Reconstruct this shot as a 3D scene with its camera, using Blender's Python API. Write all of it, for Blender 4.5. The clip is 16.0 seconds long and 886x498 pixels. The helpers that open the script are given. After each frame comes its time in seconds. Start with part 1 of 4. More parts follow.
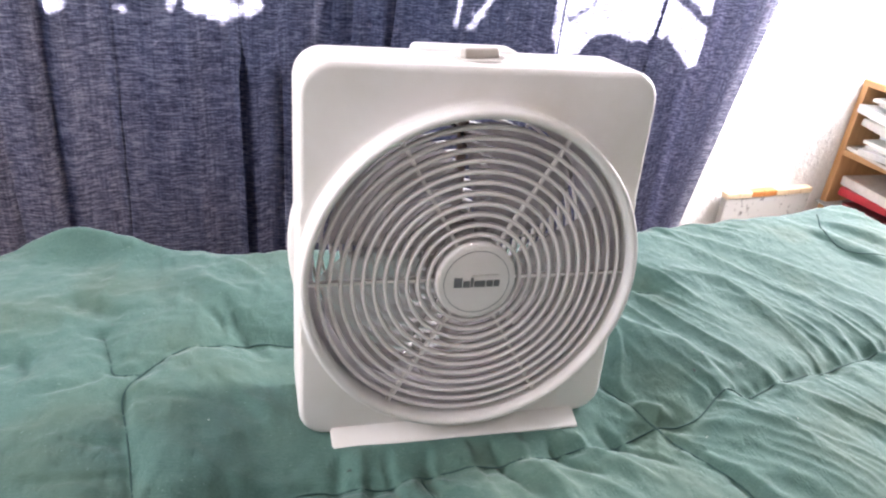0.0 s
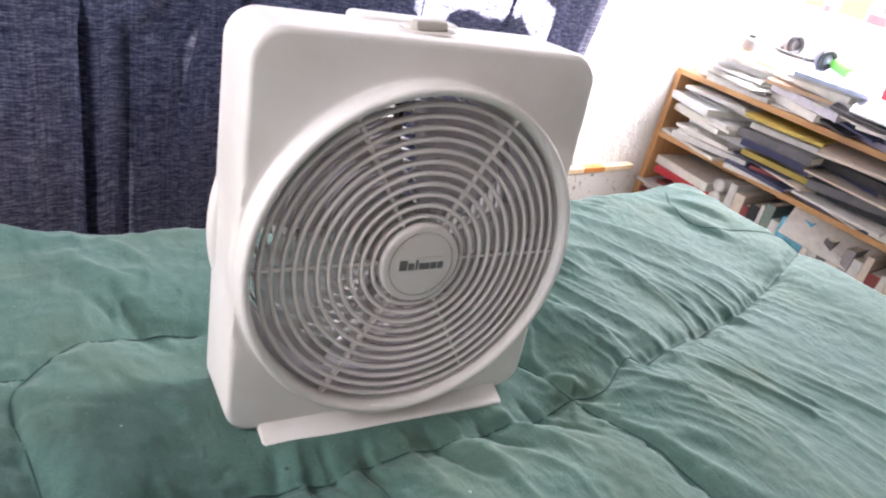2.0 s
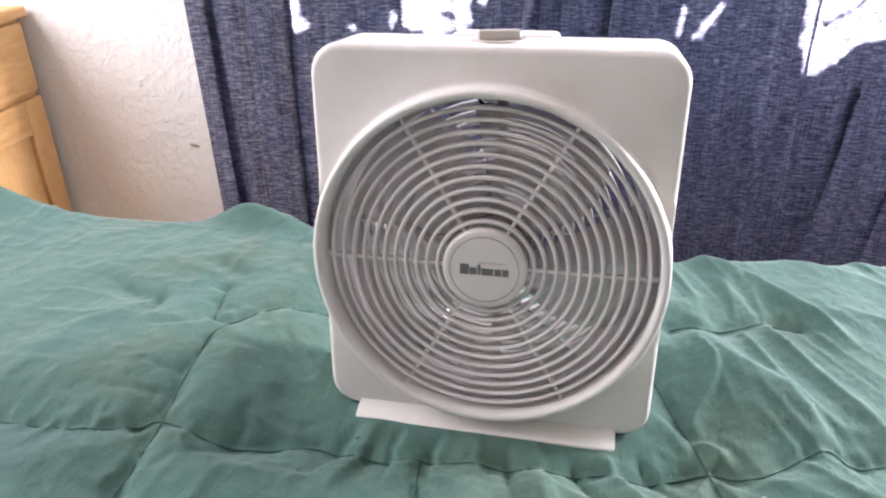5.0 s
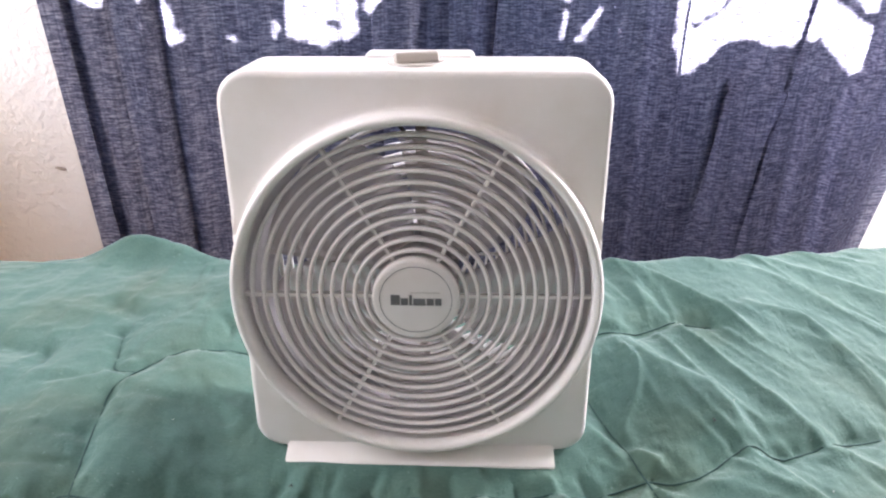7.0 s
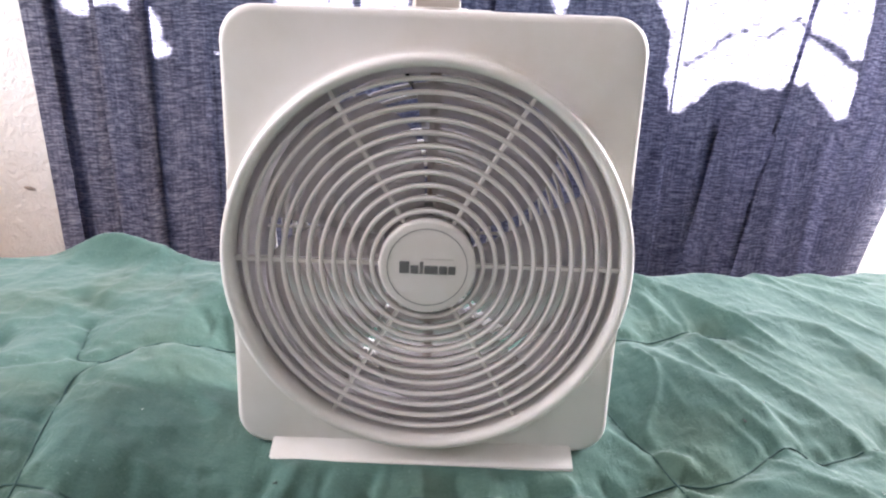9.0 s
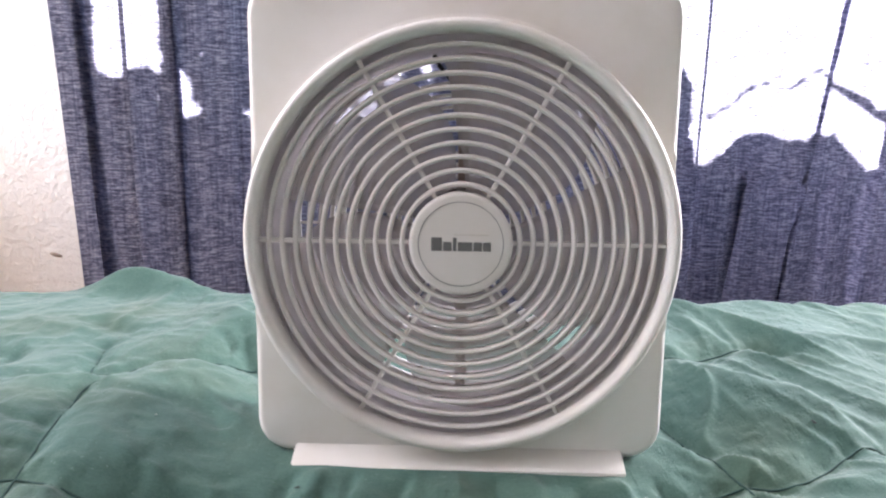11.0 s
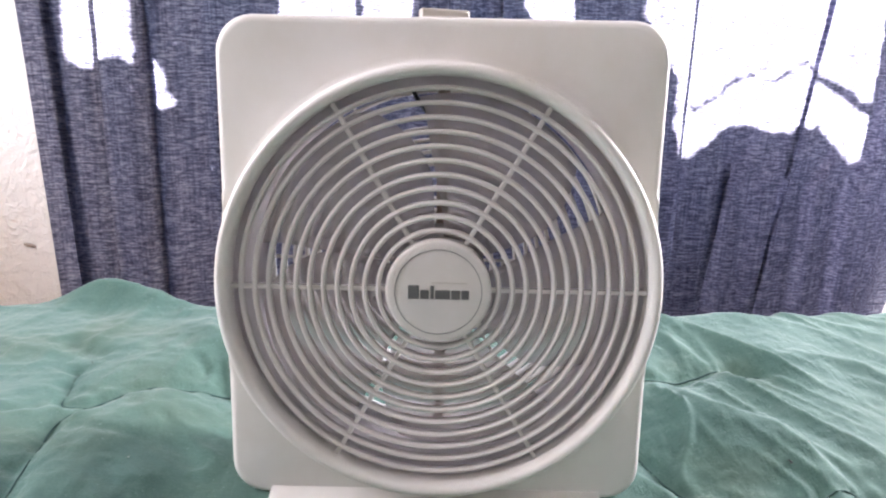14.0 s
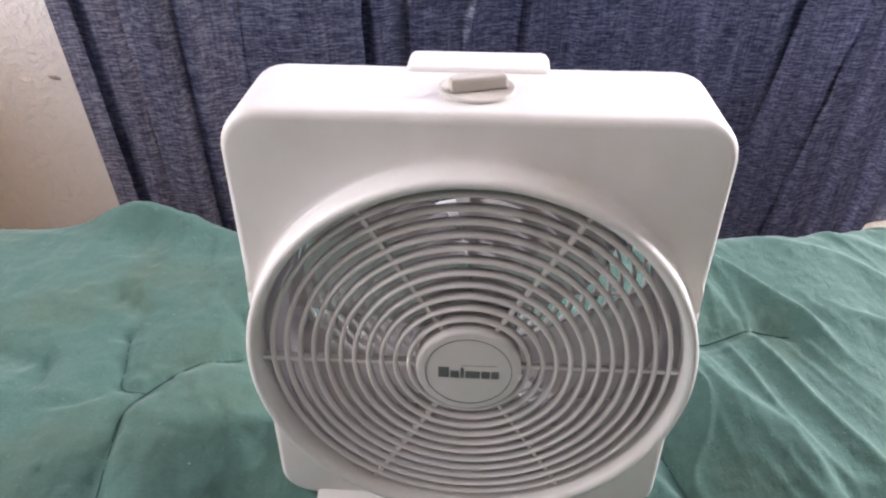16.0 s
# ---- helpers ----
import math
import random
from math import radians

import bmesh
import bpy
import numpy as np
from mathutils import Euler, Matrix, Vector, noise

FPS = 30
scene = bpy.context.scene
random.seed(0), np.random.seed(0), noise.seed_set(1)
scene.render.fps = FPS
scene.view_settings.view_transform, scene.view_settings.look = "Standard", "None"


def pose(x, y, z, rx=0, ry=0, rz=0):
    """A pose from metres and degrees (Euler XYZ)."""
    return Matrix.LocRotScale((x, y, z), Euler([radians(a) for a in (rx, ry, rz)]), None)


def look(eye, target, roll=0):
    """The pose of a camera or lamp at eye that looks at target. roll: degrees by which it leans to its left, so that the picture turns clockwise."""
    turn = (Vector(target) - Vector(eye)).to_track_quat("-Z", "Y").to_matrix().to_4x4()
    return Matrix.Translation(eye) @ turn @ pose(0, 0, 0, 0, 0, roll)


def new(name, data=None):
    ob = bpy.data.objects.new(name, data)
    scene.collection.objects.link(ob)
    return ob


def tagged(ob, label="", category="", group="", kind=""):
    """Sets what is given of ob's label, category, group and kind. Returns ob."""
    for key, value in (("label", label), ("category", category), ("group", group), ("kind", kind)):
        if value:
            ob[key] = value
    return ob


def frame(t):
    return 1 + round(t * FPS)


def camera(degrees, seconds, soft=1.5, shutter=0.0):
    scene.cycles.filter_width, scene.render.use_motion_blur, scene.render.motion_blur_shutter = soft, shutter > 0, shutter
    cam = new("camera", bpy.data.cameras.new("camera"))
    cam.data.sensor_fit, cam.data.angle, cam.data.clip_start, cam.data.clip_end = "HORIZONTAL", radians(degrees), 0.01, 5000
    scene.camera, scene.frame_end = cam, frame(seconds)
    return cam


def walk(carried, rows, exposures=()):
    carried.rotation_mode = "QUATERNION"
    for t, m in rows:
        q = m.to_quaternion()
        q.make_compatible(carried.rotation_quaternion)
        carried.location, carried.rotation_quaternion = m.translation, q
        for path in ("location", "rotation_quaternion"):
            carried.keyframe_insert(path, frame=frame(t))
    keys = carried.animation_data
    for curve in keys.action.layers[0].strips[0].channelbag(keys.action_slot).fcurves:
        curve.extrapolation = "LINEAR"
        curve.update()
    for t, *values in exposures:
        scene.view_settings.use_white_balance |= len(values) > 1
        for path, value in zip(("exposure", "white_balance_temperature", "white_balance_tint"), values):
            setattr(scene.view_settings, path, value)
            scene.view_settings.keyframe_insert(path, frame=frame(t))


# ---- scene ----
cam = camera(63.5, 16.0, 2.2)
PATH = [
    (0, (-0.193, -0.52, 0.508), (0.314, 1.172, -0.431), 6.2),
    (0.5, (-0.231, -0.515, 0.51), (0.417, 1.135, -0.416), 7.9),
    (1, (-0.268, -0.49, 0.502), (0.545, 1.107, -0.386), 11.4),
    (1.5, (-0.281, -0.464, 0.49), (0.593, 1.099, -0.401), 12.1),
    (2, (-0.292, -0.457, 0.488), (0.692, 1.014, -0.442), 13.7),
    (2.5, (-0.291, -0.458, 0.492), (0.706, 0.995, -0.454), 13.3),
    (3, (-0.247, -0.48, 0.493), (0.429, 1.143, -0.459), 9.9),
    (3.5, (-0.13, -0.533, 0.482), (0.231, 1.196, -0.457), 7.0),
    (4, (0.017, -0.553, 0.475), (-0.079, 1.221, -0.442), 4.8),
    (4.2, (0.064, -0.554, 0.482), (-0.16, 1.22, -0.414), 3.0),
    (6.3, (0.092, -0.518, 0.477), (-0.345, 1.204, -0.44), -2.5),
    (6.5, (0.076, -0.522, 0.483), (-0.236, 1.232, -0.427), -1.6),
    (7, (0.042, -0.515, 0.495), (-0.021, 1.266, -0.412), -0.4),
    (7.5, (0.022, -0.516, 0.496), (0.051, 1.245, -0.451), 0.6),
    (8, (0.024, -0.52, 0.486), (0.095, 1.262, -0.418), 2.1),
    (8.5, (0.016, -0.518, 0.444), (0.07, 1.301, -0.386), 1.3),
    (9, (0.007, -0.501, 0.392), (0.024, 1.365, -0.328), 2.2),
    (9.2, (0.011, -0.5, 0.355), (0.002, 1.392, -0.293), 1.6),
    (11.3, (0.0, -0.498, 0.293), (-0.052, 1.45, -0.156), 0.6),
    (11.5, (0.0, -0.495, 0.293), (-0.048, 1.451, -0.166), 0.6),
    (12, (-0.001, -0.492, 0.297), (-0.046, 1.449, -0.186), 0.4),
    (12.5, (0.001, -0.491, 0.297), (-0.042, 1.445, -0.202), 0.1),
    (13, (0.0, -0.491, 0.297), (-0.041, 1.443, -0.213), 0.1),
    (13.5, (-0.001, -0.487, 0.301), (-0.036, 1.446, -0.213), -0.1),
    (14, (0.004, -0.472, 0.348), (-0.001, 1.452, -0.198), 1.1),
    (14.5, (0.01, -0.475, 0.426), (0.035, 1.391, -0.293), 2.0),
    (15, (0.01, -0.43, 0.503), (-0.02, 1.339, -0.431), 1.9),
    (15.5, (0.006, -0.38, 0.551), (-0.04, 1.279, -0.565), 1.3),
    (16, (0.003, -0.338, 0.566), (-0.091, 1.226, -0.677), -0.2),
]
EXPOSURE = ((0, 2.58), (0.5, 2.57), (1, 2.4), (1.5, 2.3), (2.5, 2.2), (3, 2.16), (3.5, 2.17), (4.2, 2.47), (6.5, 2.62), (9, 2.64), (13, 2.68), (14, 2.67), (15, 2.58), (15.5, 2.51), (16, 2.19))
walk(cam, [(t, look(eye, target, roll)) for t, eye, target, roll in PATH], [(t, e, 6260, 19.5) for t, e in EXPOSURE])

ROOM_TURN = 7.4      # the room stands turned against the fan
FAN_LEAN = -4.0      # the fan leans back on the soft bed
RM = pose(0, 0, 0, 0, 0, ROOM_TURN)
FM = pose(0, 0, 0, FAN_LEAN, 0, 0)
FLOOR, CEIL = -0.55, 1.85
WALL_V, CURTAIN_V = 1.115, 0.915
LEFT_U, RIGHT_U, BACK_V = -1.62, 2.16, -3.6

# ---------------------------------------------------------------- light
SUN_EL = radians(34)
world = bpy.data.worlds.new("world")
scene.world = world
world.use_nodes = True
wn = world.node_tree.nodes
sky = wn.new("ShaderNodeTexSky")
sky.sky_type, sky.sun_disc = 'NISHITA', False
sky.sun_elevation, sky.sun_rotation = SUN_EL, radians(-ROOM_TURN)
wn["Background"].inputs["Strength"].default_value = 0.08
world.node_tree.links.new(sky.outputs[0], wn["Background"].inputs["Color"])

sun = new("sun", bpy.data.lights.new("sun", 'SUN'))
sun.data.energy, sun.data.angle, sun.data.color = 5.0, radians(0.5), (1.0, 0.95, 0.88)
sun.matrix_world = RM @ look((0, math.cos(SUN_EL), math.sin(SUN_EL)), (0, 0, 0))


def window_light(name, at, towards, size, power, colour):
    lamp = new(name, bpy.data.lights.new(name, 'AREA'))
    lamp.data.shape, lamp.data.size, lamp.data.size_y = 'RECTANGLE', size[0], size[1]
    lamp.data.energy, lamp.data.color = power, colour
    lamp.matrix_world = RM @ look(at, towards)
    return lamp


# daylight of the windows over the bookcase and beside the bed
window_light("sky_light", (RIGHT_U - 0.02, 0.72, 0.82), (1.0, 0.80, -0.1), (0.6, 1.0), 27, (1.0, 0.98, 0.96))
window_light("sky_light", (LEFT_U + 0.02, 0.25, 0.95), (0, 0.55, 0.0), (0.9, 1.0), 7, (1.0, 0.97, 0.94))


# ---------------------------------------------------------------- materials
class Nodes:
    """A short way to wire a material's nodes."""

    def __init__(self, name):
        self.mat = bpy.data.materials.new(name)
        self.mat.use_nodes = True
        self.tree = self.mat.node_tree
        self.bsdf = self.tree.nodes["Principled BSDF"]
        self.out = self.tree.nodes["Material Output"]
        self.coord = self.tree.nodes.new("ShaderNodeTexCoord").outputs["Object"]

    def link(self, a, b):
        self.tree.links.new(a, b)

    def scaled(self, x, y, z, source=None):
        n = self.tree.nodes.new("ShaderNodeMapping")
        n.inputs["Scale"].default_value = (x, y, z)
        self.link(source or self.coord, n.inputs["Vector"])
        return n.outputs[0]

    def noise(self, scale, detail=4.0, rough=0.55, at=None):
        n = self.tree.nodes.new("ShaderNodeTexNoise")
        n.inputs["Scale"].default_value, n.inputs["Detail"].default_value = scale, detail
        n.inputs["Roughness"].default_value = rough
        self.link(at or self.coord, n.inputs["Vector"])
        return n.outputs["Fac"]

    def ramp(self, fac, *stops):
        n = self.tree.nodes.new("ShaderNodeValToRGB")
        while len(n.color_ramp.elements) < len(stops):
            n.color_ramp.elements.new(0.5)
        for e, (p, c) in zip(n.color_ramp.elements, stops):
            e.position, e.color = p, (*c, 1) if len(c) == 3 else c
        self.link(fac, n.inputs["Fac"])
        return n.outputs["Color"]

    def mix(self, fac, a, b, blend='MIX'):
        n = self.tree.nodes.new("ShaderNodeMix")
        n.data_type, n.blend_type = 'RGBA', blend
        for value, slot in ((fac, n.inputs[0]), (a, n.inputs[6]), (b, n.inputs[7])):
            if isinstance(value, (int, float)):
                slot.default_value = value
            elif isinstance(value, tuple):
                slot.default_value = (*value, 1)
            else:
                self.link(value, slot)
        return n.outputs[2]

    def bump(self, height, strength=0.2, distance=0.002):
        n = self.tree.nodes.new("ShaderNodeBump")
        n.inputs["Strength"].default_value, n.inputs["Distance"].default_value = strength, distance
        self.link(height, n.inputs["Height"])
        self.link(n.outputs[0], self.bsdf.inputs["Normal"])
        return n.outputs[0]

    def finish(self, colour, rough=0.5, metal=0.0):
        if isinstance(colour, tuple):
            self.bsdf.inputs["Base Color"].default_value = (*colour, 1)
        else:
            self.link(colour, self.bsdf.inputs["Base Color"])
        if isinstance(rough, (int, float)):
            self.bsdf.inputs["Roughness"].default_value = rough
        else:
            self.link(rough, self.bsdf.inputs["Roughness"])
        self.bsdf.inputs["Metallic"].default_value = metal
        return self.mat


def plastic(name, colour, rough=0.42, dirt=0.06):
    n = Nodes(name)
    stain = n.noise(14, 5, 0.6)
    dark = tuple(c * (1 - dirt * 2.2) * k for c, k in zip(colour, (1.0, 0.985, 0.94)))
    col = n.ramp(stain, (0.3, dark), (0.62, colour))
    n.bump(n.noise(900, 2, 0.5), 0.06, 0.0006)
    return n.finish(col, n.ramp(n.noise(30), (0.3, (rough - 0.06,) * 3), (0.7, (rough + 0.1,) * 3)))


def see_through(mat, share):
    """Lets a share of the light straight through."""
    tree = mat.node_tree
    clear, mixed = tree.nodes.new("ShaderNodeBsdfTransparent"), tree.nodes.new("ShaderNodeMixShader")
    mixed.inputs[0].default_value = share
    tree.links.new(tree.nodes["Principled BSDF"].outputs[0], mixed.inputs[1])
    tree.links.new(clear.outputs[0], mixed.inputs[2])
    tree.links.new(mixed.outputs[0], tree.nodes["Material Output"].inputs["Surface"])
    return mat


def wood(name, light, dark, along=(1, 1, 1), rough=0.5):
    n = Nodes(name)
    at = n.scaled(*along)
    grain = n.noise(9, 8, 0.65, at)
    fine = n.noise(60, 5, 0.7, at)
    col = n.mix(0.35, n.ramp(grain, (0.35, dark), (0.65, light)), n.ramp(fine, (0.3, dark), (0.7, light)))
    n.bump(fine, 0.15, 0.001)
    return n.finish(col, rough)


def plaster(name, colour):
    n = Nodes(name)
    big = n.noise(5, 4, 0.6)
    blobs = n.noise(55, 4, 0.55)
    grit = n.noise(220, 3, 0.6)
    col = n.mix(0.5, n.ramp(big, (0.3, tuple(c * 0.93 for c in colour)), (0.7, colour)), colour)
    n.bump(n.mix(0.35, n.ramp(blobs, (0.42, (0, 0, 0)), (0.66, (1, 1, 1))), grit), 0.5, 0.006)
    return n.finish(col, 0.85)


def paper(name):
    n = Nodes(name)
    n.bump(n.noise(400, 2, 0.5, n.scaled(0.2, 0.2, 4)), 0.4, 0.001)
    return n.finish(n.ramp(n.noise(300, 2, 0.6, n.scaled(0.05, 0.05, 3)), (0.3, (0.5, 0.47, 0.4)), (0.7, (0.78, 0.76, 0.7))), 0.8)


def cover(name, colour, rough=0.45):
    n = Nodes(name)
    worn = n.noise(35, 6, 0.7)
    light = tuple(min(0.85, c * 1.25 + 0.03) for c in colour)
    n.bump(n.noise(300, 3, 0.6), 0.1, 0.0008)
    return n.finish(n.ramp(worn, (0.3, tuple(c * 0.8 for c in colour)), (0.55, colour), (0.8, light)), rough)


def quilt_cloth():
    n = Nodes("quilt_cloth")
    broad = n.noise(3.5, 4, 0.6)
    fade = n.noise(22, 6, 0.65)
    fibre = n.noise(650, 3, 0.7)
    weave = n.noise(500, 3, 0.7, n.scaled(0.25, 2.2, 1))
    a = n.ramp(broad, (0.32, (0.047, 0.113, 0.100)), (0.5, (0.062, 0.128, 0.103)), (0.7, (0.078, 0.137, 0.103)))
    b = n.ramp(fade, (0.3, (0.043, 0.100, 0.083)), (0.72, (0.082, 0.153, 0.126)))
    col = n.mix(0.45, a, b)
    col = n.mix(0.40, col, n.ramp(n.mix(0.5, fibre, weave), (0.36, (0.028, 0.072, 0.059)), (0.66, (0.114, 0.195, 0.165))))
    worn = n.ramp(n.noise(7, 3, 0.5), (0.52, (0, 0, 0)), (0.70, (0.45, 0.45, 0.45)))
    col = n.mix(worn, col, (0.070, 0.105, 0.072))
    fluff = n.ramp(n.noise(330, 1, 0.4), (0.73, (0, 0, 0)), (0.78, (0.5, 0.5, 0.5)))
    col = n.mix(fluff, col, (0.180, 0.262, 0.237))
    crease = n.ramp(n.noise(38, 5, 0.62, n.scaled(1.6, 0.8, 1)), (0.36, (0, 0, 0)), (0.5, (0.8, 0.8, 0.8)), (0.66, (1, 1, 1)))
    n.bump(n.mix(0.35, crease, n.mix(0.5, fibre, n.noise(120, 4, 0.6))), 0.45, 0.0024)
    n.bsdf.inputs["Sheen Weight"].default_value = 0.15
    n.bsdf.inputs["Sheen Roughness"].default_value = 0.4
    n.bsdf.inputs["Specular IOR Level"].default_value = 0.2
    return n.finish(col, 0.85)


def curtain_cloth():
    """Slubby dark blue cotton that lets strong light through."""
    n = Nodes("curtain_cloth")
    weft = n.noise(100, 3, 0.6, n.scaled(0.36, 1, 3.0))
    warp = n.noise(70, 3, 0.6, n.scaled(3.4, 1, 0.15))
    yarn = n.mix(0.25, n.mix(0.28, weft, warp), n.noise(210, 2, 0.6, n.scaled(0.7, 1, 1.5)))
    col = n.ramp(yarn, (0.39, (0.0012, 0.0013, 0.002)), (0.50, (0.003, 0.0032, 0.005)), (0.62, (0.011, 0.0115, 0.016)))
    through_col = n.ramp(yarn, (0.38, (0.062, 0.065, 0.10)), (0.50, (0.19, 0.195, 0.265)), (0.63, (0.47, 0.475, 0.56)))
    normal = n.bump(yarn, 0.5, 0.002)
    n.finish(col, 0.9)
    n.bsdf.inputs["Specular IOR Level"].default_value = 0.02
    t = n.tree.nodes.new("ShaderNodeBsdfTranslucent")
    n.link(through_col, t.inputs["Color"])
    n.link(normal, t.inputs["Normal"])
    add = n.tree.nodes.new("ShaderNodeAddShader")
    n.link(n.bsdf.outputs[0], add.inputs[0])
    n.link(t.outputs[0], add.inputs[1])
    n.link(add.outputs[0], n.out.inputs["Surface"])
    return n.mat


def leaf_cloth():
    n = Nodes("leaf_green")
    return n.finish(n.ramp(n.noise(8), (0.3, (0.03, 0.06, 0.02)), (0.7, (0.07, 0.12, 0.04))), 0.6)


def carpet():
    n = Nodes("carpet")
    n.bump(n.noise(400, 4, 0.7), 0.6, 0.004)
    return n.finish(n.ramp(n.noise(60, 6, 0.7), (0.3, (0.22, 0.19, 0.15)), (0.7, (0.34, 0.3, 0.25))), 0.95)


def speckle():
    n = Nodes("speckled_grey")
    col = n.ramp(n.noise(55, 3, 0.6), (0.60, (0.55, 0.53, 0.50)), (0.68, (0.16, 0.14, 0.13)))
    return n.finish(col, 0.6)


speckled, rim_cream, rim_orange = speckle(), cover("rim_cream", (.72, .55, .36)), cover("rim_orange", (.52, .20, .05))
COVERS_LINT = cover("pale_lint", (.42, .48, .44), 0.9)
FAN_WHITE = plastic("fan_white", (0.73, 0.705, 0.675), 0.42, 0.04)
FAN_GRILLE = plastic("fan_grille", (0.67, 0.635, 0.61), 0.4, 0.04)
BLADE_GREY = plastic("blade_grey", (0.60, 0.57, 0.56), 0.35, 0.1)
# lets the rear show through, in place of the turning blades' blur
BLADE_BLUR = see_through(plastic("blade_blur", (0.83, 0.755, 0.745), 0.3, 0.06), 0.55)
# the duct is white plastic; its shade is put into this grey
SHADE_LINER = plastic("shade_liner_grey", (0.58, 0.545, 0.565), 0.5, 0.06)
KNOB_GREY = plastic("knob_grey", (0.52, 0.48, 0.43), 0.45, 0.1)
DIAL_GREY = plastic("dial_grey", (0.60, 0.56, 0.51), 0.5, 0.15)
MOTOR_GREY = plastic("motor_grey", (0.30, 0.29, 0.28), 0.45, 0.12)
POST_BROWN = plastic("post_brown", (0.33, 0.25, 0.21), 0.5, 0.15)
CABLE_BLACK = plastic("cable_black", (0.02, 0.02, 0.02), 0.5)
MARK_GREY = plastic("mark_grey", (0.13, 0.13, 0.13), 0.5)
QUILT = quilt_cloth()
THREAD = cover("thread_green", (0.020, 0.062, 0.052), 0.9)
CURTAIN = curtain_cloth()
WALL = plaster("wall_plaster", (0.80, 0.78, 0.755))
CEILING = plaster("ceiling_plaster", (0.82, 0.81, 0.80))
CARPET = carpet()
PINE = wood("pine", (0.72, 0.44, 0.19), (0.52, 0.27, 0.09), (6, 1, 0.8))
PINE_FLAT = wood("pine_flat", (0.72, 0.44, 0.19), (0.52, 0.27, 0.09), (6, 0.8, 6))
SHELF_WOOD = wood("shelf_wood", (0.62, 0.37, 0.17), (0.45, 0.24, 0.10), (6, 0.7, 6))
SHELF_SIDE = wood("shelf_side", (0.66, 0.38, 0.17), (0.48, 0.25, 0.10), (6, 6, 0.7))
PAPER = paper("paper")
LEAF = leaf_cloth()
WHITE_PAINT = plastic("white_paint", (0.78, 0.77, 0.74), 0.5)


# ---------------------------------------------------------------- helpers for shapes
def mesh_of(name, bm, material, smooth=False):
    me = bpy.data.meshes.new(name)
    bm.normal_update()
    bm.to_mesh(me)
    bm.free()
    me.materials.append(material)
    if smooth:
        me.polygons.foreach_set("use_smooth", [True] * len(me.polygons))
    return me


def part(name, bm, material, parent, label="", smooth=False):
    ob = new(name, mesh_of(name, bm, material, smooth))
    ob.parent = parent
    if label:
        ob["label"] = label
    return ob


def thing(name, m, label, category, group="", kind=""):
    ob = new(name)
    ob.empty_display_size = 0.05
    ob.matrix_world = m
    return tagged(ob, label, category, group, kind)


def box(bm, x0, x1, y0, y1, z0, z1, bevel=0.0, seg=2, m=None):
    made = bmesh.ops.create_cube(bm, size=1.0)["verts"]
    for v in made:
        v.co = Vector((x0 + (v.co.x + 0.5) * (x1 - x0), y0 + (v.co.y + 0.5) * (y1 - y0), z0 + (v.co.z + 0.5) * (z1 - z0)))
        if m is not None:
            v.co = m @ v.co
    if bevel:
        edges = {e for v in made for e in v.link_edges}
        bmesh.ops.bevel(bm, geom=list(edges), offset=bevel, segments=seg, profile=0.5, affect='EDGES')
    return bm


def a_box(*args, **kw):
    return box(bmesh.new(), *args, **kw)


def lathe(bm, profile, steps=48, centre=(0, 0, 0), closed=False):
    """Turns (radius, y) points round the y axis through centre."""
    rows = []
    for r, y in profile:
        rows.append([bm.verts.new((centre[0] + r * math.cos(a), centre[1] + y, centre[2] + r * math.sin(a)))
                     for a in (2 * math.pi * k / steps for k in range(steps))])
    pairs = list(zip(rows, rows[1:])) + ([(rows[-1], rows[0])] if closed else [])
    for p, q in pairs:
        for k in range(steps):
            bm.faces.new((p[k], p[(k + 1) % steps], q[(k + 1) % steps], q[k]))
    if not closed:
        for row in (rows[0], rows[-1]):
            bm.faces.new(row)
    bmesh.ops.recalc_face_normals(bm, faces=bm.faces)
    return bm


def tube(bm, points, radius, sides=6):
    """A round rod along points."""
    rows = []
    pts = [Vector(p) for p in points]
    for i, p in enumerate(pts):
        d = (pts[min(i + 1, len(pts) - 1)] - pts[max(i - 1, 0)]).normalized()
        a = d.orthogonal().normalized() if not rows else (prev - d * prev.dot(d)).normalized()
        prev = a
        b = d.cross(a)
        rows.append([bm.verts.new(p + radius * (math.cos(t) * a + math.sin(t) * b)) for t in (2 * math.pi * k / sides for k in range(sides))])
    for p, q in zip(rows, rows[1:]):
        for k in range(sides):
            bm.faces.new((p[k], p[(k + 1) % sides], q[(k + 1) % sides], q[k]))
    bm.faces.new(rows[0][::-1])
    bm.faces.new(rows[-1])
    return bm


def smooth01(x):
    x = np.clip(x, 0, 1)
    return x * x * (3 - 2 * x)


def curve_points(ctrl, step=0.006):
    """Points along a soft curve through ctrl."""
    c = np.array(ctrl, float)
    c = np.vstack((2 * c[0] - c[1], c, 2 * c[-1] - c[-2]))
    out = []
    for i in range(1, len(c) - 2):
        p0, p1, p2, p3 = c[i - 1:i + 3]
        n = max(2, int(np.linalg.norm(p2 - p1) / step))
        for k in range(n):
            t = k / n
            out.append(0.5 * (2 * p1 + (p2 - p0) * t + (2 * p0 - 5 * p1 + 4 * p2 - p3) * t * t + (3 * p1 - p0 - 3 * p2 + p3) * t ** 3))
    out.append(c[-2])
    return np.array(out)


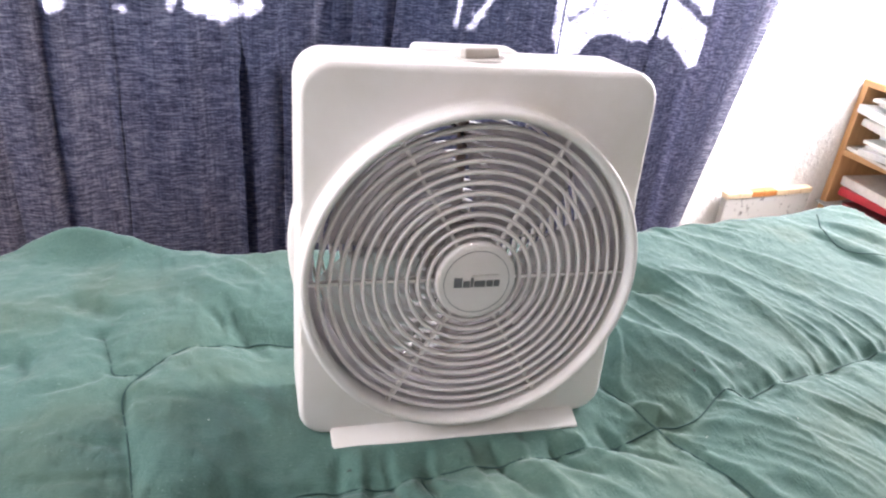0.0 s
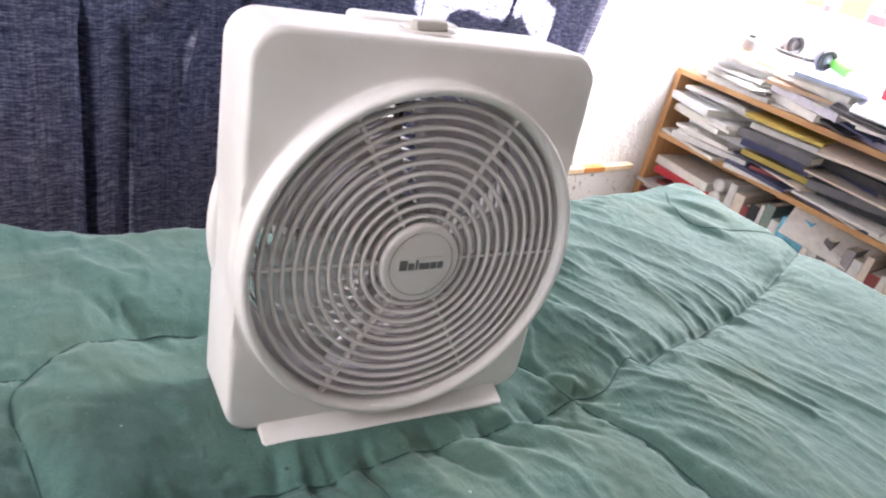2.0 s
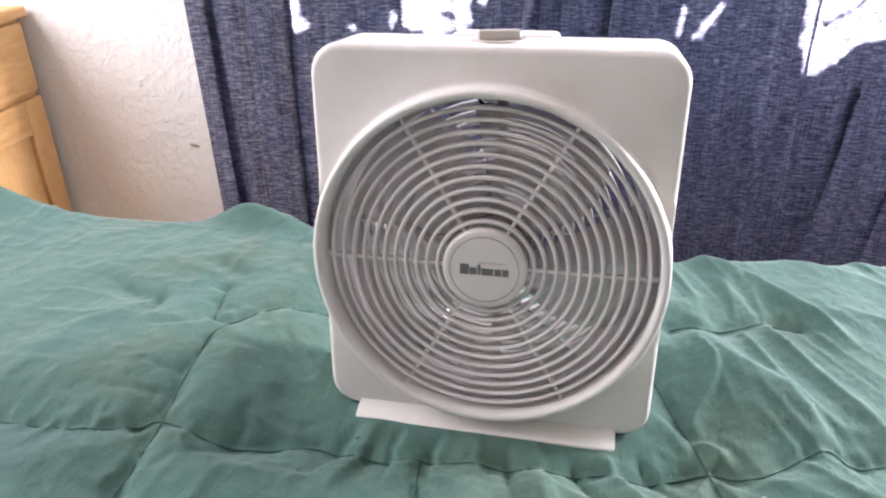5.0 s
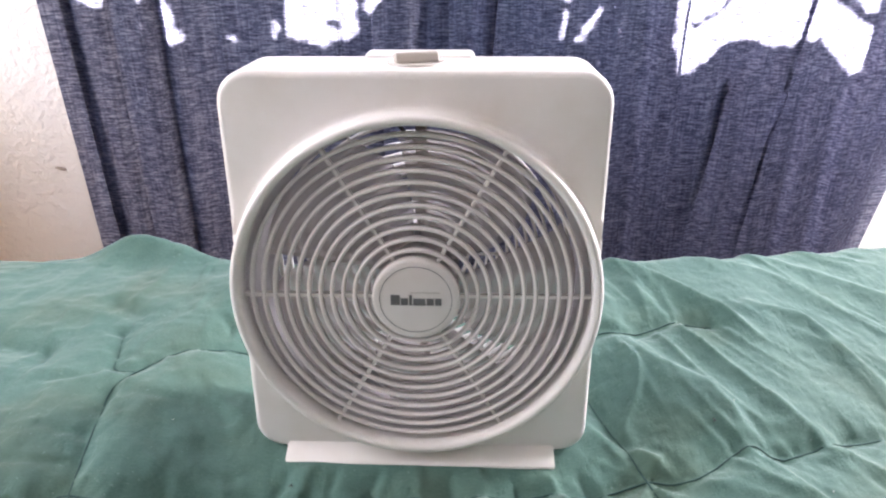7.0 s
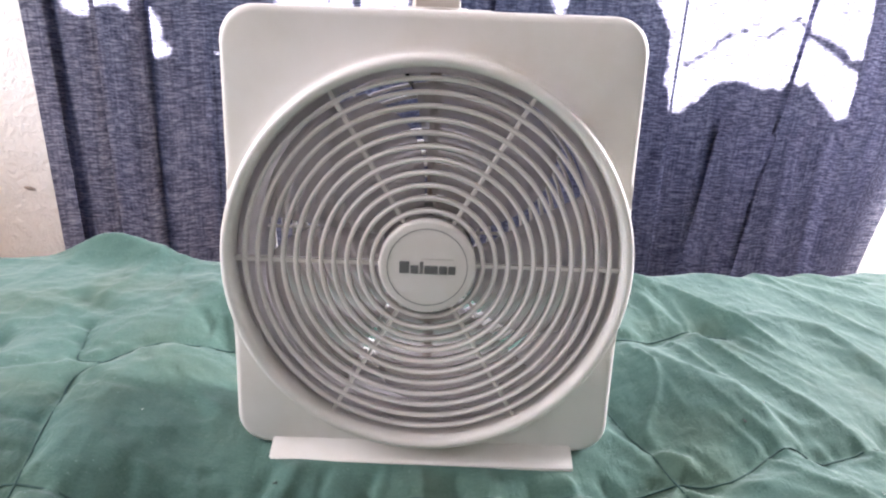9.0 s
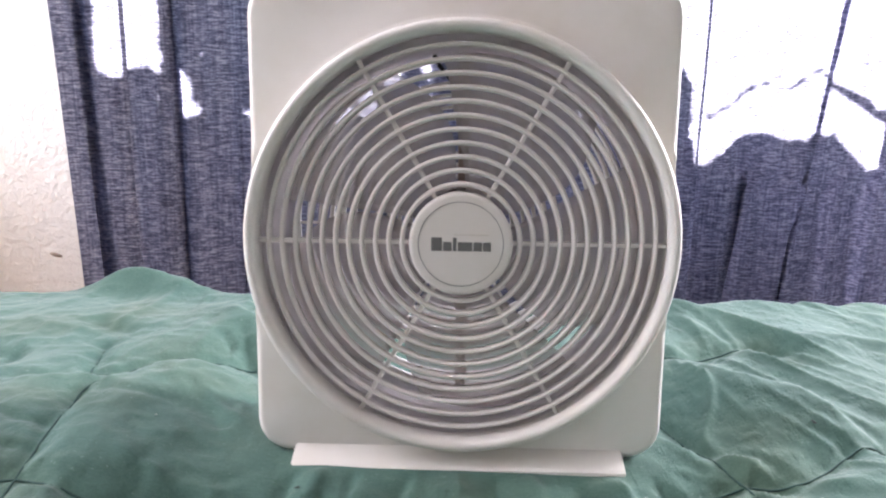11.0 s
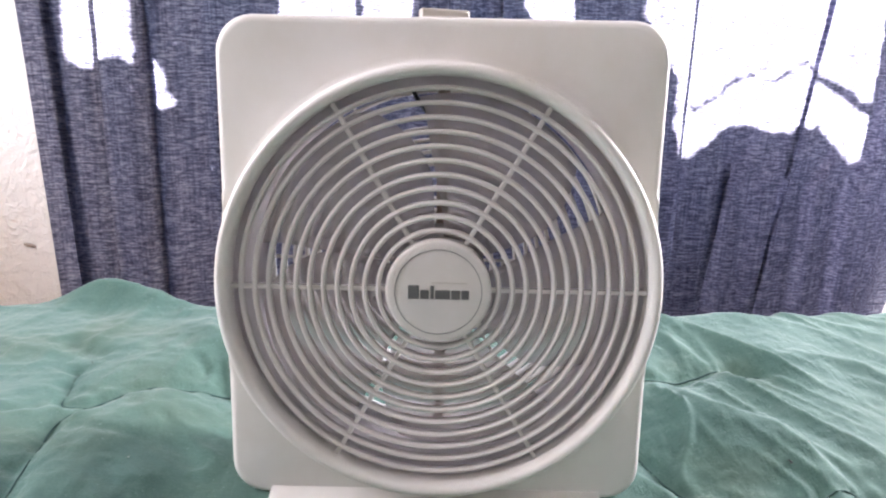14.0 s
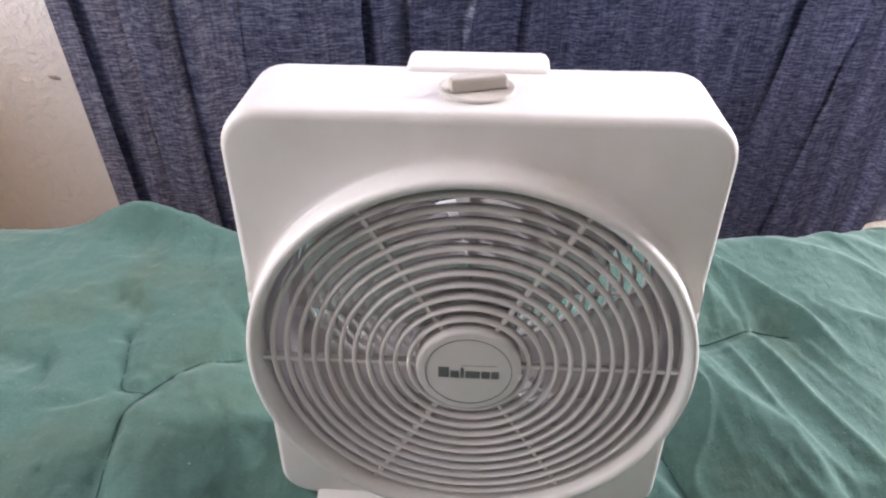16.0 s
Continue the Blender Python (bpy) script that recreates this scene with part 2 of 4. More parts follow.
def value_noise(x, y, seed):
    """Smooth noise from -1 to 1 on arrays."""
    xi, yi = np.floor(x).astype(int), np.floor(y).astype(int)
    fx, fy = x - xi, y - yi
    fx, fy = fx ** 3 * (fx * (fx * 6 - 15) + 10), fy ** 3 * (fy * (fy * 6 - 15) + 10)

    def rnd(a, b):
        h = (a * 374761393 + b * 668265263 + seed * 974711) & 0x7fffffff
        h = ((h ^ (h >> 13)) * 1274126177) & 0x7fffffff
        return ((h ^ (h >> 16)) & 0xffff) / 32767.5 - 1
    return ((rnd(xi, yi) * (1 - fx) + rnd(xi + 1, yi) * fx) * (1 - fy) + (rnd(xi, yi + 1) * (1 - fx) + rnd(xi + 1, yi + 1) * fx) * fy)


# ---------------------------------------------------------------- the room
def structure(name, bm, material, label):
    ob = new(name, mesh_of(name, bm, material))
    ob.matrix_world = RM
    return tagged(ob, label, "wall" if "wall" in name else name.split("_")[0], kind="structure")


structure("floor", a_box(LEFT_U - .15, RIGHT_U + .15, BACK_V - .15, WALL_V + .16, FLOOR - .1, FLOOR), CARPET, "beige carpeted bedroom floor")
structure("ceiling", a_box(LEFT_U - .15, RIGHT_U + .15, BACK_V - .15, WALL_V + .16, CEIL, CEIL + .1), CEILING, "plain white plastered ceiling")


def holed_wall(name, across, at, thick, lo, hi, hole, label):
    """A wall with one window opening. across: 'u' or 'v', the way it runs; at: its room face."""
    a0, a1, z0, z1 = hole
    bm = bmesh.new()
    for p, q, r, s in ((lo, a0, FLOOR, CEIL), (a1, hi, FLOOR, CEIL), (a0, a1, FLOOR, z0), (a0, a1, z1, CEIL)):
        if across == 'u':
            box(bm, p, q, min(at, at + thick), max(at, at + thick), r, s)
        else:
            box(bm, min(at, at + thick), max(at, at + thick), p, q, r, s)
    return structure(name, bm, WALL, label)


WIN = (-0.62, 1.13, 0.21, 1.60)
holed_wall("wall_north", 'u', WALL_V, 0.15, LEFT_U, RIGHT_U, WIN, "white rough-plastered wall with a curtained window")
holed_wall("wall_east", 'v', RIGHT_U, 0.15, BACK_V, WALL_V, (0.42, 1.02, 0.32, 1.32), "white rough-plastered wall behind the bookcase")
structure("wall_south", a_box(LEFT_U, RIGHT_U, BACK_V - .15, BACK_V, FLOOR, CEIL), WALL, "white rough-plastered wall")
holed_wall("wall_west", 'v', LEFT_U, -0.15, BACK_V, WALL_V, (-0.20, 0.70, 0.45, 1.45), "white rough-plastered wall behind the pine chest")

chip_bm = bmesh.new()
bmesh.ops.create_icosphere(chip_bm, subdivisions=2, radius=1)
for v in chip_bm.verts:
    v.co = Vector((-0.753 + 0.013 * v.co.x, WALL_V - 0.0005 + 0.003 * v.co.y, -0.082 + 0.0045 * v.co.z - 0.25 * 0.013 * v.co.x))
part("chip", chip_bm, cover("bare_plaster", (.30, .25, .21)), bpy.data.objects["wall_north"], "small dark chip in the plaster", True)

win = thing("window_1", RM, "white-framed window behind the curtains", "window", kind="structure")
for u0, u1, z0, z1 in ((WIN[0], WIN[0] + .05, WIN[2], WIN[3]), (WIN[1] - .05, WIN[1], WIN[2], WIN[3]), (WIN[0] + .05, WIN[1] - .05, WIN[2], WIN[2] + .05),
                       (WIN[0] + .05, WIN[1] - .05, WIN[3] - .05, WIN[3])):
    part("window_frame", a_box(u0, u1, WALL_V + .06, WALL_V + .11, z0, z1, bevel=.004), WHITE_PAINT, win)


# ---------------------------------------------------------------- unseen shrub added outside to shape the sun on the curtains
def lit(u, z):
    """Sun patches on the curtain that the leaves are kept clear of (arrays)."""
    w = 0.004 * value_noise(u * 24, z * 24, 3) + 0.002 * value_noise(u * 70, z * 70, 7)
    u, z = u + w, z + w * 0.8
    out = (u > -0.558) & (u < -0.446) & (z > 0.312 - 0.007 * np.cos((u + 0.527) * 60))
    out |= (np.abs(u + 0.407 + 0.22 * (z - 0.27)) < 0.004 + 0.12 * (0.32 - z)) & (z > 0.232) & (z < 0.32)
    out |= (u > -0.185) & (u < -0.052) & (z > 0.205 + 0.6 * np.abs(u + 0.119)) & (np.hypot(u + 0.10, (z - 0.247) * 2.2) > 0.018)
    out |= (u > -0.035) & (u < 0.052) & (z > 0.305 + 0.02 * np.cos((u - 0.02) * 70))
    out |= (np.hypot((u + 0.208) * 2.2, z - 0.248) < 0.013) | (np.hypot(u + 0.289, z - 0.229) < 0.006)
    out |= (u > 0.28) & (u < 0.372) & (z > 0.39 - 1.2 * (u - 0.28))
    out |= (np.hypot((u - 0.367) * 2.0, z - 0.275) < 0.018) | ((np.abs(u - 0.355 - 0.12 * (z - 0.13)) < 0.0035) & (z > 0.18) & (z < 0.24))
    out |= (np.abs(u - 0.408 - 0.65 * (z - 0.19)) < 0.0055) & (z > 0.17) & (z < 0.24)
    low = np.interp(u, (0.60, 0.622, 0.65, 0.70, 0.744, 0.82, 0.855, 0.88, 0.92, 0.983, 1.042, 1.05),
                    (0.17, 0.098, 0.113, 0.147, 0.163, 0.161, 0.153, 0.174, 0.167, 0.118, 0.066, 0.16))
    twig = np.interp(u, (0.60, 0.615, 0.641, 0.687, 0.745, 0.82, 0.87, 0.918, 0.987, 1.03, 1.05), (0.25, 0.213, 0.202, 0.230, 0.259, 0.262, 0.30, 0.265, 0.230, 0.201, 0.19))
    out |= (u > 0.60) & (u < 1.044) & (z > low) & (np.abs(z - twig) > 0.006 + 0.005 * (u > 0.9))
    out |= (u > 0.52) & (u <= 0.60) & (z > 0.39 - 1.5 * (u - 0.52))
    high = value_noise(u * 7 + w * 40, z * 7, 5) > -0.35
    return np.where(z > 0.47, high & (out | (z > 0.55)), out)


# added leaves fill everything but the wanted sun patches, to block the sun there
leaf_rng = np.random.RandomState(4)
count, low_count = 125000, 24000
lv = leaf_rng.uniform(1.60, 1.85, count + low_count)
lu = leaf_rng.uniform(-0.80, 1.30, count + low_count)
lz = np.concatenate((leaf_rng.uniform(0.02, 0.62, count), leaf_rng.uniform(-0.62, 0.04, low_count)))
size = np.concatenate((leaf_rng.uniform(0.005, 0.0125, count), leaf_rng.uniform(0.02, 0.045, low_count)))
blocked = lit(lu, lz)
for du, dz in ((.55, 0), (-.55, 0), (0, .55), (0, -.55)):
    blocked |= lit(lu + du * size, lz + dz * size)
keep = np.nonzero(~blocked)[0]
rng = random.Random(4)
verts, faces = [], []
for k in keep:
    z = lz[k] + (lv[k] - CURTAIN_V) * math.tan(SUN_EL)
    m = Matrix.Translation((lu[k], lv[k], z)) @ Euler((rng.uniform(-.9, .9) + .6, rng.uniform(-.5, .5), rng.uniform(0, 6))).to_matrix().to_4x4()
    i, r = len(verts), size[k]
    for a, b in ((-1, 0), (-.3, -.5), (.5, -.4), (1, 0), (.5, .4), (-.3, .5)):
        verts.append(tuple(m @ Vector((a * r, b * r, 0.15 * r * (a * a)))))
    faces.append(tuple(range(i, i + 6)))
me = bpy.data.meshes.new("shrub")
me.from_pydata(verts, [], faces)
me.materials.append(LEAF)
shrub = tagged(new("shrub", me), "unseen leafy shrub added outside the window to pattern the sun", "shrub", kind="stuff")
shrub.matrix_world = RM
structure("ground", a_box(-40, 40, WALL_V + .3, 60, FLOOR - .5, FLOOR - .3), cover("dry_grass", (0.16, 0.17, 0.08), 0.95), "dry grassy ground outside the window")


# ---------------------------------------------------------------- curtains
def curtain(label, left, right, seed, front, pleats, back=0.0):
    """left, right: the edges' u as functions of z; pleats: (u at z = 0, lean, width, depth, top) where the cloth doubles over itself."""
    us, zs = 520, 130
    a = np.linspace(0, 1, us)[None, :]
    z = np.linspace(-0.545, CEIL - 0.03, zs)[:, None]
    l, r = np.vectorize(left)(z), np.vectorize(right)(z)
    spare = 2 * sum(p[2] * (1 - 0.93 * smooth01((z - p[4]) / 0.10)) for p in pleats)
    s = l + (r - l + spare) * a          # along the cloth, with what the pleats take up
    u, v = s.copy(), np.zeros_like(s)
    used = 0.0
    for at, lean, wide, deep, top in sorted(pleats):
        wide = wide * (1 - 0.93 * smooth01((z - top) / 0.10))
        at = at + lean * z + 0.004 * value_noise(z * 3 + at * 40, 0 * z, seed + 5)
        t = s - (at + used - 0.5 * wide)
        u -= 2 * np.clip(t - wide, 0, wide)
        turn = smooth01((t - 0.85 * wide) / (1.3 * wide))
        v += deep * (turn - 0.55) * smooth01((t + 2.5 * wide) / (2.2 * wide)) * (1 - smooth01((t - 2.4 * wide) / (4 * wide)))
        used += 2 * wide
    bend = smooth01((a - 0.84) / 0.14)
    shift = 0.5 * value_noise(s * 4 + seed, z * 0.3, seed)
    v += 0.007 * np.sin(2 * math.pi * (s / 0.145 + shift) + seed) + 0.0025 * np.sin(2 * math.pi * (s / 0.052 + 0.8 * shift))
    v += 0.007 * value_noise(s * 9, z * 0.7 + 9, seed + 1) + 0.0015 * value_noise(s * 30, z * 4, seed + 2)
    v = CURTAIN_V + front + v * (1 - 0.8 * bend * (back > 0)) + back * bend
    co = np.stack((u, v, z + 0 * u), -1).reshape(-1, 3)
    idx = np.arange(us * zs).reshape(zs, us)
    quads = np.stack((idx[:-1, :-1], idx[:-1, 1:], idx[1:, 1:], idx[1:, :-1]), -1).reshape(-1, 4)
    me = bpy.data.meshes.new("curtain")
    me.from_pydata(co.tolist(), [], quads.tolist())
    me.polygons.foreach_set("use_smooth", [True] * len(me.polygons))
    me.materials.append(CURTAIN)
    ob = new("curtain", me)
    ob.matrix_world = RM
    return tagged(ob, label, "curtain", "curtains at the window")


curtain("dark blue slub cotton curtain hanging in folds", lambda z: -0.625 - 0.02 * max(-0.3, z), lambda z: np.interp(z, (-0.55, -0.2, 0.2), (0.034, 0.040, 0.125)), 3, 0.0,
        ((-0.570, -0.03, 0.026, 0.006, 9), (-0.508, 0.0, 0.008, 0.005, 9), (-0.422, -0.02, 0.026, 0.006, 9), (-0.315, 0.03, 0.004, 0.004, 0.2), (-0.088, -0.02, 0.022, 0.006, 0.1),
         (-0.02, 0.0, 0.016, 0.006, 0.1)))
curtain("dark blue slub cotton curtain with sun shining through", lambda z: np.interp(z, (-0.55, -0.29, -0.22, -0.14, 0.2), (0.045, 0.045, 0.052, 0.030, 0.066)),
        lambda z: 1.332 + 0.205 * min(z, 0.6), 8, 0.045,
        ((0.20, 0.05, 0.020, 0.006, 9), (0.62, 0.0, 0.010, 0.005, 9), (0.719, 0.131, 0.028, 0.006, 0.06), (0.855, 0.12, 0.013, 0.005, 9)), 0.135)


# ---------------------------------------------------------------- the bed
SEAMS = (
    ((-.152, .163), (-.2, .162), (-.245, .144), (-.275, .128), (-.305, .095), (-.319, .06), (-.308, .003), (-.294, -.077), (-.285, -.149), (-.279, -.25)),
    ((-.62, -.12), (-.40, -.107), (-.355, -.104), (-.31, -.089), (-.294, -.078), (-.234, -.085), (-.183, -.065), (-.146, -.056), (-.09, -.06),
     (-.05, -.05), (.025, -.045), (.095, -.037), (.16, -.035), (.207, -.026), (.25, -.029), (.305, .003), (.335, -.003), (.421, .027), (.578, .072),
     (.727, .127), (.914, .209)),
    ((.914, .209), (.886, .261), (.769, .301), (.747, .365), (.788, .442)),
    ((.165, .13), (.174, .099), (.19, .045), (.209, -.027), (.228, -.083), (.246, -.125), (.27, -.25)),
    ((.19, .2), (.205, .204), (.24, .206), (.30, .226), (.339, .222)),
    ((-.352, .166), (-.338, .118), (-.332, .098), (-.307, .093)),
    ((-.05, -.05), (-.041, -.114), (-.03, -.26)),
)
# pulled folds: their line, height and half width
FOLDS = (
    (((.22, .385), (.269, .343), (.327, .28), (.363, .236), (.379, .18)), .014, .013),
    (((.39, .275), (.407, .254), (.451, .229), (.476, .144), (.50, .05)), .013, .014),
    (((.205, .26), (.223, .21), (.247, .139), (.292, .079), (.315, 0), (.339, -.061), (.38, -.16)), .012, .022),
    (((.32, .40), (.377, .373), (.445, .351), (.513, .272), (.552, .225), (.60, .13)), .008, .016),
    (((.45, .43), (.53, .36), (.62, .27), (.70, .15)), .007, .015),
    (((.24, .33), (.27, .27), (.30, .20), (.33, .12), (.37, .04), (.42, -.08)), .006, .012),
    (((.20, .0), (.225, -.06), (.265, -.13), (.31, -.22)), .008, .016),
    (((.44, .03), (.47, -.04), (.51, -.13)), .007, .014),
    (((-.118, -.012), (-.125, -.05), (-.14, -.11)), -.006, .006),
    (((-.075, -.012), (-.078, -.045), (-.072, -.10)), -.006, .005),
    (((-.035, -.012), (-.04, -.05), (-.034, -.09)), -.006, .005),
    (((.03, -.012), (.034, -.05), (.045, -.10)), -.006, .006),
    (((.088, -.012), (.10, -.05), (.125, -.09)), -.007, .006),
    (((.145, -.005), (.165, -.04), (.20, -.085)), -.007, .006),
    (((-.10, -.005), (-.106, -.06), (-.115, -.13)), .007, .008),
    (((.055, -.005), (.066, -.06), (.085, -.12)), .007, .009),
    (((.115, -.005), (.135, -.05), (.17, -.11)), .008, .009),
    (((.0, -.005), (.004, -.05), (.012, -.12)), .005, .008),
    (((.16, .06), (.19, .02), (.235, -.015)), .007, .010),
    (((-.245, .205), (-.232, .185), (-.228, .155)), -.004, .005),
    (((-.30, .055), (-.27, .05), (-.235, .052)), -.003, .005),
    (((-.36, .0), (-.33, -.008), (-.302, -.004)), -.004, .005),
    (((-.40, -.045), (-.35, -.05), (-.30, -.045)), -.004, .006),
    (((-.34, .09), (-.36, .07), (-.40, .065)), -.004, .006),
    (((-.24, -.02), (-.22, -.05), (-.225, -.09)), -.003, .005),
    (((-.43, .15), (-.41, .11), (-.42, .06)), -.004, .008),
    (((-.27, .30), (-.24, .25), (-.20, .23)), .005, .012),
    (((-.23, .33), (-.19, .28), (-.17, .24)), .005, .010),
    (((-.40, .24), (-.36, .21), (-.335, .20)), -.010, .018),
    (((-.25, .095), (-.215, .06), (-.19, .03)), -.007, .013),
    (((-.235, .23), (-.215, .19), (-.21, .165)), -.006, .010),
    (((-.52, .16), (-.46, .13), (-.40, .12)), -.009, .02),
)
SEAM_PTS = [curve_points(s) for s in SEAMS]
BED_U, BED_EDGE_R = 0.915, 0.045
COS, SIN = math.cos(radians(ROOM_TURN)), math.sin(radians(ROOM_TURN))


def far_edge(u):
    """The far rim of the bed top, in room depth."""
    return (0.300 + 0.096 * smooth01((-0.015 - u) / 0.42) + 0.008 * smooth01((-0.647 - u) / 0.087) + 0.0215 * smooth01((u - 0.12) / 0.2)
            + 0.0245 * smooth01((u - 0.42) / 0.2) + 0.057 * np.exp(-((u + 0.07) / 0.089) ** 2))


def gauss(x, y, cx, cy, sx, sy, turn=0.0):
    c, s = math.cos(turn), math.sin(turn)
    a, b = (x - cx) * c + (y - cy) * s, -(x - cx) * s + (y - cy) * c
    return np.exp(-(a / sx) ** 2 - (b / sy) ** 2)


def seam_distance(x, y):
    """Distance to the nearest seam and the way along it."""
    pts = np.vstack(SEAM_PTS[:2] + SEAM_PTS[3:])     # the third lies on top of the cloth
    out, along = np.empty(x.size), np.empty(x.size)
    fx, fy = x.ravel(), y.ravel()
    for i in range(0, x.size, 20000):
        d = (fx[i:i + 20000, None] - pts[None, :, 0]) ** 2 + (fy[i:i + 20000, None] - pts[None, :, 1]) ** 2
        k = d.argmin(1)
        out[i:i + 20000], along[i:i + 20000] = np.sqrt(d[np.arange(len(k)), k]), k * 0.006
    return out.reshape(x.shape), along.reshape(x.shape)


def quilt_height(x, y):
    h = 0.018 + 0.0195 * smooth01((-0.10 - x) / 0.18) - 0.018 * smooth01((x - 0.36) / 0.2)
    # the fan's weight
    near = np.maximum(np.maximum(np.abs(x) - 0.135, 0), np.maximum(np.abs(y - 0.045) - 0.045, 0))
    h = h * smooth01(near / 0.15) + 0.002
    # heaps and swells
    h += 0.073 * gauss(x, y, -0.509, 0.433, 0.028, 0.118, 1.176) + 0.0285 * gauss(x, y, -0.412, 0.373, 0.0975, 0.028, -0.123)
    h += 0.259 * gauss(x, y, -0.952, 0.459, 0.164, 0.12) + 0.006 * gauss(x, y, 0.27, 0.06, 0.05, 0.10, 0.4)
    h -= 0.018 * gauss(x, y, -0.50, 0.436, 0.133, 0.228, 1.053)
    h += 0.008 * gauss(x, y, 0.70, 0.40, 0.15, 0.09)
    h += 0.014 * smooth01((x - 0.72) / 0.14)
    away = smooth01(near / 0.06)
    # long pulled folds on the open side
    p, q = 0.91 * x + 0.42 * y, -0.42 * x + 0.91 * y
    warp = 0.6 * value_noise(x * 6, y * 6, 21)
    right = smooth01((x - 0.12) / 0.12)
    folds = 1 - np.abs(value_noise(p * 22 + 2.4 * warp, q * 4.2, 31))
    folds2 = 1 - np.abs(value_noise(p * 56 + 3 * warp, q * 8, 33))
    folds3 = 1 - np.abs(value_noise(p * 118 + 2 * warp, q * 16, 35))
    h += right * away * (0.15 + 0.85 * smooth01(0.45 + 0.9 * value_noise(x * 9, y * 9, 91))) * (0.0066 * (folds ** 2.8 - 0.35) + 0.0028 * (folds2 ** 2.6 - 0.35) + 0.0009 * (folds3 ** 2 - 0.4))
    left = 1 - right
    soft = 1 - np.abs(value_noise(x * 9 + 0.9 * warp, y * 9 + warp, 41))
    soft2 = 1 - np.abs(value_noise(x * 26 + 1.5 * warp, y * 22, 43))
    soft3 = 1 - np.abs(value_noise(x * 58 + 2 * warp, y * 55 + warp, 45))
    h += left * away * (0.0050 * (soft ** 2.4 - 0.4) + 0.0026 * (soft2 ** 2.4 - 0.4) + 0.0013 * (soft3 ** 2 - 0.4))
    h += away * (0.0007 * value_noise(x * 60, y * 60, 51) + 0.0004 * value_noise(x * 150, y * 150, 53))
    for ctrl, tall, wide in FOLDS:
        pts = curve_points(ctrl, 0.010)
        lo, hi = pts.min(0) - 0.08, pts.max(0) + 0.08
        near_it = np.nonzero((x > lo[0]) & (x < hi[0]) & (y > lo[1]) & (y < hi[1]))
        fx, fy = x[near_it], y[near_it]
        best, side, fade = np.full(fx.shape, 9.0), np.zeros(fx.shape), np.zeros(fx.shape)
        for k in range(len(pts) - 1):
            long = np.linalg.norm(pts[k + 1] - pts[k])
            t = (pts[k + 1] - pts[k]) / long
            ax, ay = fx - pts[k, 0], fy - pts[k, 1]
            on = np.clip(ax * t[0] + ay * t[1], 0, long)
            d = np.hypot(ax - on * t[0], ay - on * t[1])
            hit = d < best
            best = np.where(hit, d, best)
            side = np.where(hit, np.sign(ax * t[1] - ay * t[0]), side)
            fade = np.where(hit, np.sin(math.pi * (k + on / long) / (len(pts) - 1)) ** 0.6, fade)
        w = np.where(side > 0, wide * 1.5, wide * 0.55)
        h[near_it] += tall * fade * np.exp(-(best / w) ** 1.6) * smooth01(near[near_it] / 0.02)
    # stitched channels with their puckers
    d, along = seam_distance(x, y)
    tick = np.clip(value_noise(along * 42, d * 9, 63), -1, 0.2)
    pucker = value_noise(x * 85 + warp, y * 85, 61)
    h += 0.007 * (1 - np.exp(-(d / 0.035) ** 2)) - 0.0055 * np.exp(-(d / 0.0085) ** 2) + (0.0016 * pucker + 0.0042 * tick * smooth01(d / 0.006)) * np.exp(-(d / 0.026) ** 2) * away
    return h


def rim(a):
    """Rolls a flat strip over the bed's rim: the way out and the drop."""
    r = BED_EDGE_R
    t = np.clip(a / r, 0, math.pi / 2)
    out = np.where(a < 0, a, r * np.sin(t))
    drop = np.where(a < 0, 0, r * (1 - np.cos(t)) + np.maximum(0, a - r * math.pi / 2))
    return out, drop


